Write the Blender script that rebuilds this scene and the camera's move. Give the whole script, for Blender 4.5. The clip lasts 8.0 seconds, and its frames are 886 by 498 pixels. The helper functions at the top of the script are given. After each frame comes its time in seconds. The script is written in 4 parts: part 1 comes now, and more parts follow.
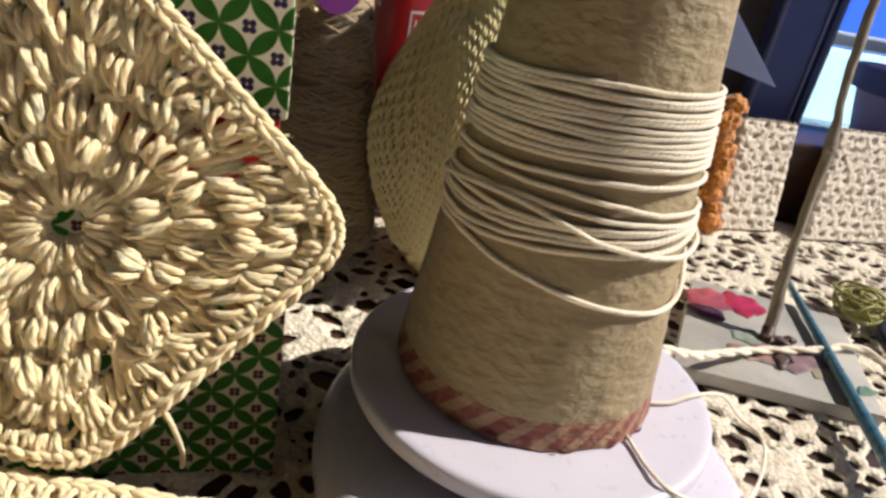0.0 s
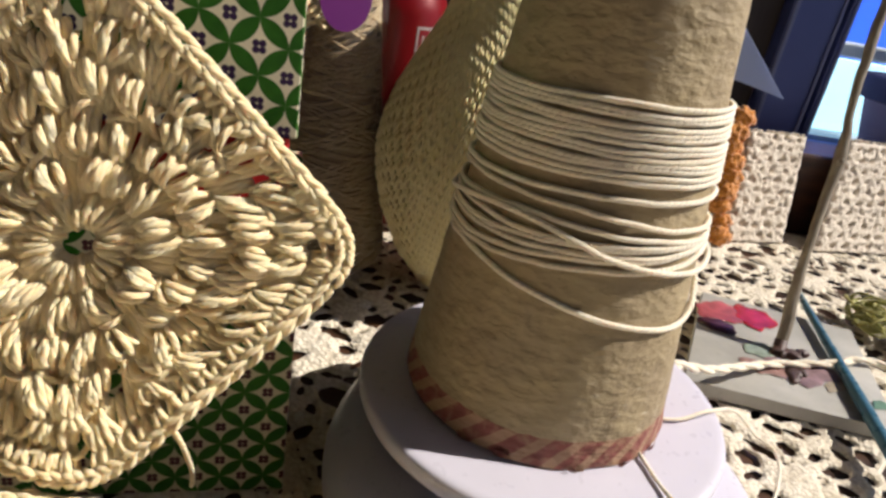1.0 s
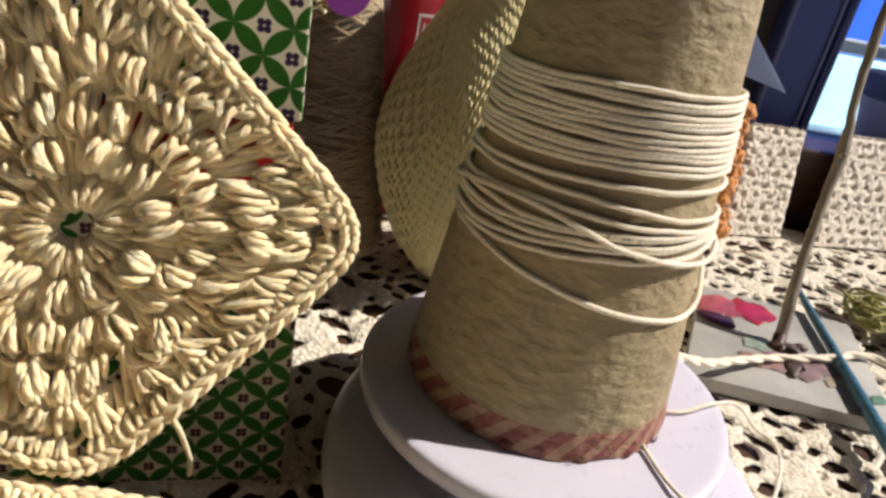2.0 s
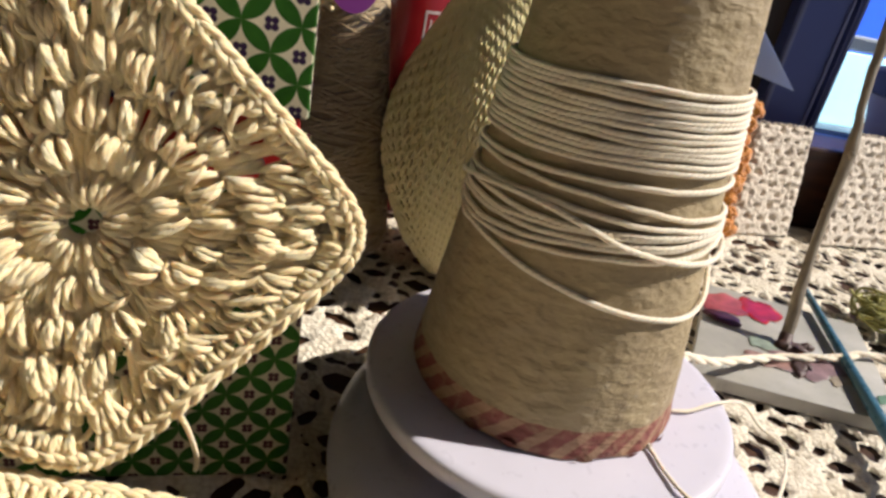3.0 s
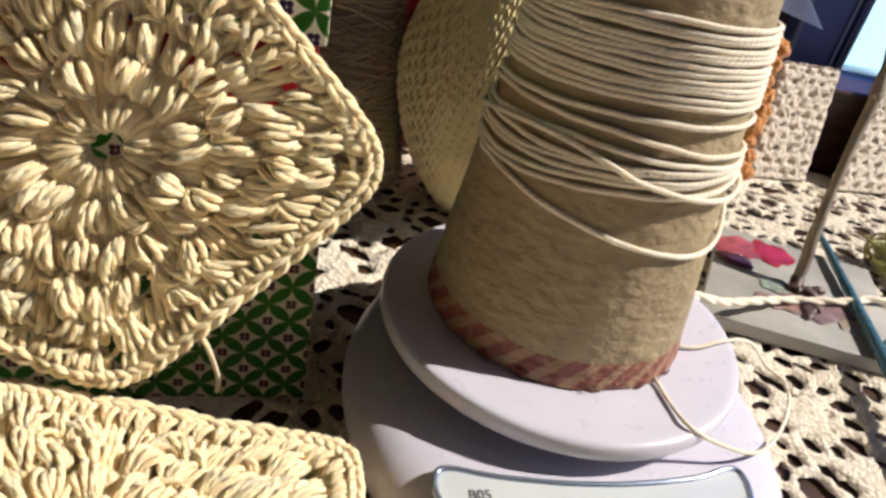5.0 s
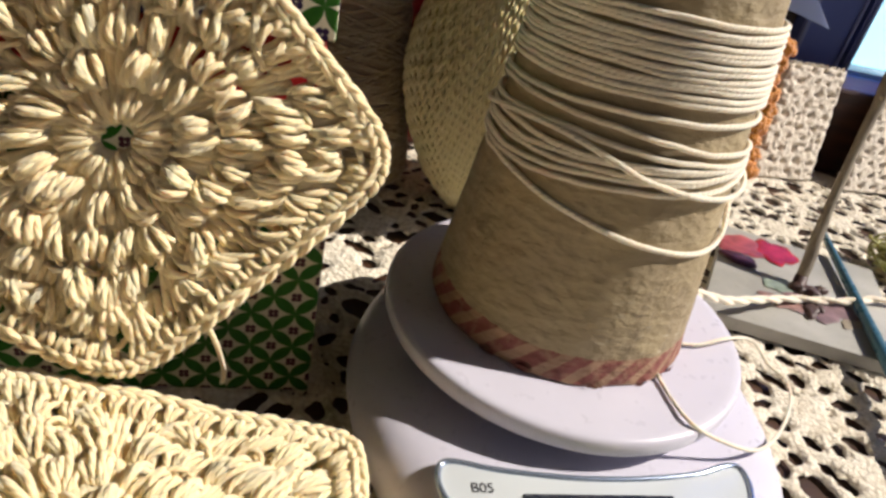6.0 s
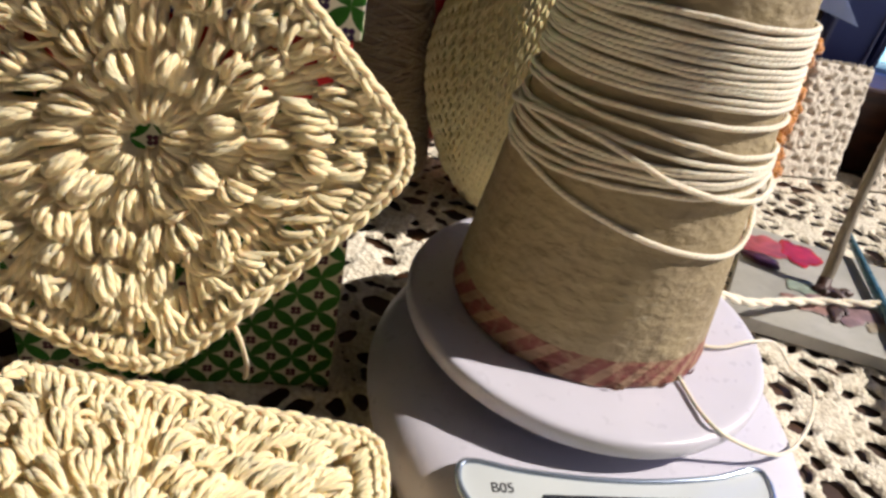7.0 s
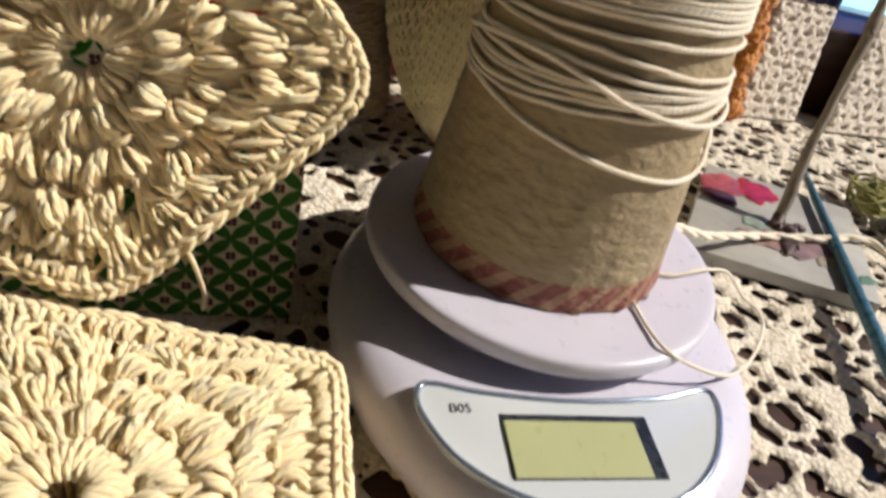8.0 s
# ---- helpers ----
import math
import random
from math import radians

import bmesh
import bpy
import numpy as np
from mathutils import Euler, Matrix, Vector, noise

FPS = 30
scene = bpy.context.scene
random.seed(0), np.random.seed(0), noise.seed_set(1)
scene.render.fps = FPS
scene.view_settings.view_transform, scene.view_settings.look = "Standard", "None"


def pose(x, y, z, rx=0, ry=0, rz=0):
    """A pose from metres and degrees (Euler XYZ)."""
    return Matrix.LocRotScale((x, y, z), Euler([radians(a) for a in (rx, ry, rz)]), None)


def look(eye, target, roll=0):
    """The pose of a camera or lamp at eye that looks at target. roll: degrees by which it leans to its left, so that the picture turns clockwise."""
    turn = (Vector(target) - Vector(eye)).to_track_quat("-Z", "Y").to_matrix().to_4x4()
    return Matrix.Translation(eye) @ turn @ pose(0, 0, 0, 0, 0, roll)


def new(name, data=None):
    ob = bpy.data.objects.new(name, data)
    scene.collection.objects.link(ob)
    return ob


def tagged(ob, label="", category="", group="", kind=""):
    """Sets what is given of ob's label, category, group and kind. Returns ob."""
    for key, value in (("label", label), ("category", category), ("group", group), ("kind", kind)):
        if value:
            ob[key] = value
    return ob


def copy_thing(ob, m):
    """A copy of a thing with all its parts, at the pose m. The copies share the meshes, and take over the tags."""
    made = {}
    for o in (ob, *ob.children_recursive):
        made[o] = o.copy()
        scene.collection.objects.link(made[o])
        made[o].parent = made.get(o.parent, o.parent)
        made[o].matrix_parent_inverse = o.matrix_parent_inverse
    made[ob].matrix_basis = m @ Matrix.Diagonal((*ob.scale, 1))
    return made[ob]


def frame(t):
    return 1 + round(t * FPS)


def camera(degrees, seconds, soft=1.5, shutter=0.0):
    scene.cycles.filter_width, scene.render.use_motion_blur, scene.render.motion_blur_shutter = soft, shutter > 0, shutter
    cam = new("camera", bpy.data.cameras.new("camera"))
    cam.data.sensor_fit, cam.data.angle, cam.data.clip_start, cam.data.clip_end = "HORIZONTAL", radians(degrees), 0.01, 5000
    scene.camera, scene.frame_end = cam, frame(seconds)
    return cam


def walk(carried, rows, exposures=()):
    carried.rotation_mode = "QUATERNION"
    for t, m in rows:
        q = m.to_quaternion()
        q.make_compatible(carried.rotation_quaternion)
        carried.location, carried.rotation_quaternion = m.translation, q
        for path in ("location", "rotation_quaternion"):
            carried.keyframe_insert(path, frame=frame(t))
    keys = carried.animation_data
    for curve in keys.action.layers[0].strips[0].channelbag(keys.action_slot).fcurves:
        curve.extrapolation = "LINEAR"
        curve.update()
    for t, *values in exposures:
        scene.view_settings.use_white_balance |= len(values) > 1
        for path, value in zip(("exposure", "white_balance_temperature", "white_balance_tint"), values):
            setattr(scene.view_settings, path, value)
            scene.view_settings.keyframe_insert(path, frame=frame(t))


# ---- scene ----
cam = camera(68.2, 8.0, soft=2.9, shutter=0.4)
PATH = [
    (0, (-0.07091, -0.20764, 0.19071), (0.1694, 1.5808, -0.6717), 10.971),
    (0.5, (-0.07182, -0.20602, 0.19054), (0.1780, 1.5900, -0.6532), 10.924),
    (1, (-0.07177, -0.20655, 0.19163), (0.1423, 1.5993, -0.6409), 10.242),
    (1.5, (-0.07442, -0.20532, 0.18853), (0.1535, 1.5896, -0.6636), 10.966),
    (2.8, (-0.07511, -0.20270, 0.18818), (0.1671, 1.5925, -0.6596), 11.316),
    (3, (-0.07513, -0.20385, 0.18882), (0.1479, 1.5867, -0.6738), 11.353),
    (3.5, (-0.07508, -0.20357, 0.18840), (0.1489, 1.5825, -0.6833), 11.433),
    (4, (-0.07560, -0.20595, 0.18861), (0.1164, 1.5557, -0.7386), 11.282),
    (4.5, (-0.07608, -0.20637, 0.18707), (0.1308, 1.5147, -0.8105), 12.049),
    (6, (-0.07711, -0.20819, 0.18732), (0.1315, 1.4902, -0.8480), 13.079),
    (6.5, (-0.07876, -0.20850, 0.18895), (0.1147, 1.4908, -0.8479), 13.140),
    (7, (-0.07921, -0.20779, 0.18831), (0.0822, 1.4824, -0.8687), 12.879),
    (7.5, (-0.07867, -0.20879, 0.18792), (0.0863, 1.4698, -0.8868), 13.175),
    (7.8, (-0.07794, -0.20926, 0.18730), (0.1857, 1.4259, -0.9337), 15.174),
    (8, (-0.07445, -0.21160, 0.18287), (0.2041, 1.3923, -0.9790), 15.046),
]
walk(cam, [(t, look(eye, target, roll)) for t, eye, target, roll in PATH], [(0, 0.15), (7.3, 0.14), (8, -0.02)])

# ---- world, sun and sky ----
world = bpy.data.worlds.new("sky")
scene.world = world
world.use_nodes = True
SUN_AZ, SUN_EL = 2.0, 42.0
sky = world.node_tree.nodes.new("ShaderNodeTexSky")
sky.sky_type, sky.sun_disc = "NISHITA", False
sky.sun_elevation, sky.sun_rotation = radians(SUN_EL), radians(90 - SUN_AZ)
world.node_tree.links.new(sky.outputs[0], world.node_tree.nodes["Background"].inputs[0])
world.node_tree.nodes["Background"].inputs[1].default_value = 0.03
sun = new("sun", bpy.data.lights.new("sun", "SUN"))
sun.data.energy, sun.data.angle, sun.data.color = 5.5, radians(0.8), (1.0, 0.92, 0.825)
SUN_DIR = Vector((math.cos(radians(SUN_AZ)) * math.cos(radians(SUN_EL)), math.sin(radians(SUN_AZ)) * math.cos(radians(SUN_EL)), math.sin(radians(SUN_EL))))
sun.matrix_world = look(SUN_DIR * 3, (0, 0, 0))


# ---- node and mesh helpers ----
def material(name, base=(0.5, 0.5, 0.5), rough=0.6, metal=0.0):
    m = bpy.data.materials.new(name)
    m.use_nodes = True
    b = m.node_tree.nodes["Principled BSDF"]
    b.inputs["Base Color"].default_value = (*base, 1)
    b.inputs["Roughness"].default_value = rough
    b.inputs["Metallic"].default_value = metal
    return m, m.node_tree, b


def calc(nt, op, a, b=0.0, c=None):
    n = nt.nodes.new("ShaderNodeMath")
    n.operation = op
    for i, v in enumerate((a, b) if c is None else (a, b, c)):
        if isinstance(v, (int, float)):
            n.inputs[i].default_value = v
        else:
            nt.links.new(v, n.inputs[i])
    return n.outputs[0]


def blend(nt, fac, a, b, mode="MIX"):
    n = nt.nodes.new("ShaderNodeMix")
    n.data_type, n.blend_type = "RGBA", mode
    for i, v in ((0, fac), (6, a), (7, b)):
        if isinstance(v, (int, float)):
            n.inputs[i].default_value = v
        elif isinstance(v, tuple):
            n.inputs[i].default_value = (*v, 1)
        else:
            nt.links.new(v, n.inputs[i])
    return n.outputs[2]


def noise_tex(nt, scale, detail=4.0, coords="Object", stretch=None, rough=0.5):
    tc = nt.nodes.new("ShaderNodeTexCoord")
    out = tc.outputs[coords]
    if stretch:
        mp = nt.nodes.new("ShaderNodeMapping")
        mp.inputs["Scale"].default_value = stretch
        nt.links.new(out, mp.inputs[0])
        out = mp.outputs[0]
    n = nt.nodes.new("ShaderNodeTexNoise")
    n.inputs["Scale"].default_value, n.inputs["Detail"].default_value, n.inputs["Roughness"].default_value = scale, detail, rough
    nt.links.new(out, n.inputs["Vector"])
    return n.outputs[0]


def ramp(nt, fac, *stops):
    n = nt.nodes.new("ShaderNodeValToRGB")
    while len(n.color_ramp.elements) < len(stops):
        n.color_ramp.elements.new(0.5)
    for e, (p, c) in zip(n.color_ramp.elements, stops):
        e.position, e.color = p, (*c, 1) if isinstance(c, tuple) else (c, c, c, 1)
    nt.links.new(fac, n.inputs[0])
    return n.outputs[0]


def bump(nt, bsdf, height, distance, strength=1.0, chain=None):
    n = nt.nodes.new("ShaderNodeBump")
    n.inputs["Strength"].default_value, n.inputs["Distance"].default_value = strength, distance
    nt.links.new(height, n.inputs["Height"])
    if chain is not None:
        nt.links.new(chain, n.inputs["Normal"])
    nt.links.new(n.outputs[0], bsdf.inputs["Normal"])
    return n.outputs[0]


def uv_axes(nt):
    tc = nt.nodes.new("ShaderNodeTexCoord")
    s = nt.nodes.new("ShaderNodeSeparateXYZ")
    nt.links.new(tc.outputs["UV"], s.inputs[0])
    return s.outputs[0], s.outputs[1]


def yarn_material(name, light, dark, plies=3.0, twist=0.62, rough=0.85, fuzz=0.25, relief=0.0004, soft=0.45, groove_shade=0.28):
    """Spun yarn: the plies wind round the strand; u goes round it, v along it in girths."""
    m, nt, b = material(name, light, rough)
    u, v = uv_axes(nt)
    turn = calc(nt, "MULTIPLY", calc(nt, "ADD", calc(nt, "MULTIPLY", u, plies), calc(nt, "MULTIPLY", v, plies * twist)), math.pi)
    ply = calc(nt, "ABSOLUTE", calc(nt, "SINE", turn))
    fibre = noise_tex(nt, 2600, 3)
    blotch = noise_tex(nt, 160, 3)
    info = nt.nodes.new("ShaderNodeObjectInfo")
    mixed = calc(nt, "ADD", calc(nt, "MULTIPLY", blotch, 0.7), calc(nt, "MULTIPLY", info.outputs["Random"], 0.25))
    col = blend(nt, ramp(nt, mixed, (0.3, 0.0), (0.75, 1.0)), dark, light)
    # shade between the plies is put into the colour as a darker tint
    col = blend(nt, ramp(nt, ply, (0.0, groove_shade), (0.35, 0.0)), col, tuple(0.75 * c for c in dark))
    nt.links.new(col, b.inputs["Base Color"])
    b.inputs["Sheen Weight"].default_value = fuzz
    b.inputs["Sheen Roughness"].default_value = 0.6
    b.inputs["Subsurface Weight"].default_value, b.inputs["Subsurface Scale"].default_value = soft, 0.0012
    b.inputs["Subsurface Radius"].default_value = (1.0, 0.85, 0.68)
    h = calc(nt, "ADD", calc(nt, "MULTIPLY", ply, 1.0), calc(nt, "MULTIPLY", fibre, 0.5))
    bump(nt, b, h, relief, 0.8)
    return m


class Soup:
    """Collects faces with their UVs, then becomes one mesh."""

    def __init__(self):
        self.v, self.f, self.uv = [], [], []

    def face(self, idx, uvs):
        self.f.append(idx)
        self.uv.extend(uvs)

    def tube(self, pts, radius, sides=6, closed=False, caps=True):
        pts = [Vector(p) for p in pts]
        n = len(pts)
        rad = radius if callable(radius) else (lambda s: radius)
        base, side, along = len(self.v), None, 0.0
        lengths = []
        for i, p in enumerate(pts):
            a, c = pts[i - 1] if (i or closed) else p, pts[(i + 1) % n] if (i < n - 1 or closed) else p
            t = (c - a).normalized()
            if side is None:
                side = t.orthogonal().normalized()
            side = (side - t * side.dot(t)).normalized()
            up = t.cross(side)
            if i:
                along += (p - pts[i - 1]).length
            r = rad(i / max(1, n - 1))
            lengths.append(along / (2 * math.pi * rad(0.5)))
            for k in range(sides):
                w = 2 * math.pi * k / sides
                self.v.append(p + side * (r * math.cos(w)) + up * (r * math.sin(w)))
        rings = n if closed else n - 1
        for i in range(rings):
            j = (i + 1) % n
            vi, vj = lengths[i], lengths[j] if j else lengths[i] + 0.6
            for k in range(sides):
                l = (k + 1) % sides
                self.face((base + i * sides + k, base + i * sides + l, base + j * sides + l, base + j * sides + k),
                          ((k / sides, vi), ((k + 1) / sides, vi), ((k + 1) / sides, vj), (k / sides, vj)))
        if caps and not closed:
            for i, order in ((0, range(sides - 1, -1, -1)), (n - 1, range(sides))):
                self.face(tuple(base + i * sides + k for k in order), [(0.5, lengths[i])] * sides)

    def mesh(self, name, smooth=True):
        me = bpy.data.meshes.new(name)
        me.from_pydata([tuple(p) for p in self.v], [], self.f)
        me.uv_layers.new(name="UVMap").data.foreach_set("uv", np.array(self.uv, dtype=np.float32).ravel())
        me.polygons.foreach_set("use_smooth", [smooth] * len(me.polygons))
        me.update()
        return me


def spline(pts, steps=6, closed=False):
    """A smooth line through the points."""
    pts = [Vector(p) for p in pts]
    n, out = len(pts), []
    for i in range(n if closed else n - 1):
        if closed:
            a, b, c, d = pts[i - 1], pts[i], pts[(i + 1) % n], pts[(i + 2) % n]
        else:
            a, b, c, d = pts[max(i - 1, 0)], pts[i], pts[i + 1], pts[min(i + 2, n - 1)]
        for k in range(steps):
            t = k / steps
            out.append(0.5 * ((2 * b) + (c - a) * t + (2 * a - 5 * b + 4 * c - d) * t * t + (3 * b - a - 3 * c + d) * t ** 3))
    return out if closed else out + [pts[-1]]


def part(name, data, mat, parent, label=""):
    """One mesh object under a thing or a part; data is a Soup, a bmesh or a mesh."""
    if isinstance(data, Soup):
        data = data.mesh(name)
    elif isinstance(data, bmesh.types.BMesh):
        bm, data = data, bpy.data.meshes.new(name)
        bmesh.ops.recalc_face_normals(bm, faces=bm.faces)
        bm.to_mesh(data)
        bm.free()
    if mat is not None and not data.materials:
        data.materials.append(mat)
    ob = new(name, data)
    ob.parent = parent
    if label:
        tagged(ob, label)
    return ob


def thing(name, m, label, category, group="", kind=""):
    e = new(name)
    e.empty_display_size = 0.02
    e.matrix_world = m
    return tagged(e, label, category, group, kind)


def smooth_all(bm, angle=40):
    bm.normal_update()
    for f in bm.faces:
        f.smooth = True
    for e in bm.edges:
        if len(e.link_faces) == 2 and e.calc_face_angle(0) > radians(angle):
            e.smooth = False
    return bm


def revolve(profile, sides=64, plan=None):
    """A bmesh turned from (radius, z) rows; plan(angle) stretches the radius."""
    bm = bmesh.new()
    rings = []
    for r, z in profile:
        rings.append([bm.verts.new((r * (plan(a)[0] if plan else 1) * math.cos(a), r * (plan(a)[1] if plan else 1) * math.sin(a), z))
                      for a in (2 * math.pi * k / sides for k in range(sides))])
    for lo, hi in zip(rings, rings[1:]):
        for k in range(sides):
            l = (k + 1) % sides
            bm.faces.new((lo[k], lo[l], hi[l], hi[k]))
    bm.faces.new(rings[0][::-1])
    bm.faces.new(rings[-1])
    return smooth_all(bm)


def box(bm, size, m=Matrix(), bevel=0.0, segments=2):
    made = bmesh.ops.create_cube(bm, size=1.0, matrix=m @ Matrix.Diagonal((*size, 1)))
    if bevel:
        edges = {e for v in made["verts"] for e in v.link_edges}
        bmesh.ops.bevel(bm, geom=list(edges), offset=bevel, segments=segments, affect="EDGES", profile=0.5)
    return bm


def prism(outline, z0, z1, bevel=0.0, inset_top=0.0):
    """A slab from a plan outline, counter-clockwise."""
    bm = bmesh.new()
    lo = [bm.verts.new((x, y, z0)) for x, y in outline]
    hi = [bm.verts.new((x, y, z1)) for x, y in outline]
    n = len(outline)
    for k in range(n):
        bm.faces.new((lo[k], lo[(k + 1) % n], hi[(k + 1) % n], hi[k]))
    bm.faces.new(lo[::-1])
    top = bm.faces.new(hi)
    if bevel:
        bmesh.ops.bevel(bm, geom=list(top.edges), offset=bevel, segments=3, affect="EDGES", profile=0.5)
    return smooth_all(bm, 50)


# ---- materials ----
cream = yarn_material("cream cotton yarn", (0.91, 0.765, 0.485), (0.83, 0.67, 0.395), fuzz=0.35, relief=0.00034, soft=0.6, groove_shade=0.36, twist=0.6)
string = yarn_material("white cotton string", (0.86, 0.79, 0.65), (0.78, 0.69, 0.54), plies=2.0, twist=1.25, relief=0.0003, groove_shade=0.12)
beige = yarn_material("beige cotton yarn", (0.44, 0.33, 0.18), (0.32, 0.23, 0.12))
knit_yarn = yarn_material("pale yellow cotton yarn", (0.90, 0.78, 0.43), (0.82, 0.69, 0.35), groove_shade=0.35)
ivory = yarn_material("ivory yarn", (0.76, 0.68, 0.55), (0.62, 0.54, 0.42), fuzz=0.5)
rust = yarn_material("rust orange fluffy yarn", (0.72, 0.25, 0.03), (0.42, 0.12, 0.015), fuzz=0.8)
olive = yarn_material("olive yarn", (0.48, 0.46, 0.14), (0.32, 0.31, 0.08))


def card_material():
    """Fibrous card with a band of slanting red stripes printed round its foot."""
    m, nt, b = material("grey-brown cardboard", (0.40, 0.33, 0.21), 0.72)
    fibre = noise_tex(nt, 210, 6, stretch=(0.6, 0.6, 2.6), rough=0.7)
    stain = noise_tex(nt, 34, 4, stretch=(1, 1, 0.6))
    fleck = noise_tex(nt, 800, 2, stretch=(1, 1, 1.5))
    crease = noise_tex(nt, 60, 3, stretch=(1, 1, 0.35))
    col = ramp(nt, fibre, (0.25, (0.295, 0.228, 0.128)), (0.7, (0.410, 0.328, 0.192)))
    col = blend(nt, ramp(nt, stain, (0.42, 0.0), (0.68, 0.55)), col, (0.25, 0.19, 0.12))
    col = blend(nt, ramp(nt, fleck, (0.74, 0.0), (0.80, 0.5)), col, (0.62, 0.56, 0.44))
    tc = nt.nodes.new("ShaderNodeTexCoord")
    s = nt.nodes.new("ShaderNodeSeparateXYZ")
    nt.links.new(tc.outputs["Object"], s.inputs[0])
    # pale scuffs and dark rubbed creases near the foot, on the side where the string comes off
    gap = nt.nodes.new("ShaderNodeVectorMath")
    gap.operation = "DISTANCE"
    nt.links.new(tc.outputs["Object"], gap.inputs[0])
    gap.inputs[1].default_value = (0.022, -0.043, 0.022)
    patch = ramp(nt, calc(nt, "ADD", gap.outputs["Value"], calc(nt, "MULTIPLY", noise_tex(nt, 150, 4), 0.02)), (0.016, 1.0), (0.040, 0.0))
    scuff = ramp(nt, noise_tex(nt, 330, 5, stretch=(0.5, 0.5, 1.8), rough=0.7), (0.58, 0.0), (0.70, 0.6))
    rub = ramp(nt, noise_tex(nt, 170, 4, stretch=(1.6, 1.6, 0.25), rough=0.6), (0.52, 0.0), (0.68, 0.8))
    col = blend(nt, calc(nt, "MULTIPLY", rub, patch), col, (0.19, 0.14, 0.085))
    col = blend(nt, calc(nt, "MULTIPLY", scuff, patch), col, (0.68, 0.62, 0.50))
    wobble = calc(nt, "MULTIPLY", calc(nt, "SUBTRACT", noise_tex(nt, 190, 3), 0.5), 0.0022)
    z = calc(nt, "ADD", s.outputs[2], wobble)
    turn = calc(nt, "MULTIPLY_ADD", calc(nt, "ARCTAN2", s.outputs[1], s.outputs[0]), 27 / (2 * math.pi), calc(nt, "MULTIPLY", z, -82.0))
    col = blend(nt, calc(nt, "MULTIPLY", calc(nt, "LESS_THAN", z, 0.0112), 0.42), col, (0.36, 0.13, 0.09))
    bar = calc(nt, "MULTIPLY", calc(nt, "LESS_THAN", calc(nt, "FRACT", turn), 0.58), calc(nt, "LESS_THAN", z, 0.0112))
    worn = ramp(nt, noise_tex(nt, 240, 5), (0.34, 0.35), (0.5, 0.85))
    col = blend(nt, calc(nt, "MULTIPLY", bar, worn), col, (0.20, 0.042, 0.038))
    nt.links.new(col, b.inputs["Base Color"])
    first = bump(nt, b, fibre, 0.0005, 0.7)
    second = bump(nt, b, noise_tex(nt, 120, 3, stretch=(1, 1, 1.8)), 0.0028, 0.7, first)
    bump(nt, b, crease, 0.0030, 0.35, second)
    return m


def plastic_material(name, base, rough):
    m, nt, b = material(name, base, rough)
    n = noise_tex(nt, 60, 3)
    nt.links.new(ramp(nt, n, (0.3, tuple(0.95 * c for c in base)), (0.7, base)), b.inputs["Base Color"])
    nt.links.new(ramp(nt, noise_tex(nt, 220, 4), (0.3, rough - 0.05), (0.7, rough + 0.1)), b.inputs["Roughness"])
    bump(nt, b, noise_tex(nt, 1500, 2), 0.00005, 0.4)
    return m


def lace_material():
    m, nt, b = material("unbleached cotton lace", (0.72, 0.64, 0.50), 0.9)
    tc = nt.nodes.new("ShaderNodeTexCoord")
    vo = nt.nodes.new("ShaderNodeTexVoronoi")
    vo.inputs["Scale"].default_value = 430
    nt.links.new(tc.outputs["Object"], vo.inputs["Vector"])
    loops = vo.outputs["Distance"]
    fibre = noise_tex(nt, 1900, 3)
    col = ramp(nt, noise_tex(nt, 45, 4), (0.3, (0.74, 0.66, 0.52)), (0.7, (0.84, 0.78, 0.66)))
    # low gaps between loops tinted brown, their shade painted in
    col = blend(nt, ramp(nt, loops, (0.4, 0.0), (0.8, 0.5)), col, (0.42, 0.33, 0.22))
    nt.links.new(col, b.inputs["Base Color"])
    b.inputs["Sheen Weight"].default_value = 0.2
    first = bump(nt, b, calc(nt, "MULTIPLY", loops, -1.0), 0.0013, 0.8)
    bump(nt, b, fibre, 0.0003, 0.6, first)
    return m


def wood_material(name, dark, light, rough=0.45, scale=14.0, stretch=(1, 9, 9)):
    m, nt, b = material(name, light, rough)
    g = noise_tex(nt, scale, 8, stretch=stretch, rough=0.6)
    col = ramp(nt, g, (0.3, dark), (0.7, light))
    nt.links.new(col, b.inputs["Base Color"])
    bump(nt, b, g, 0.0006, 0.5)
    return m


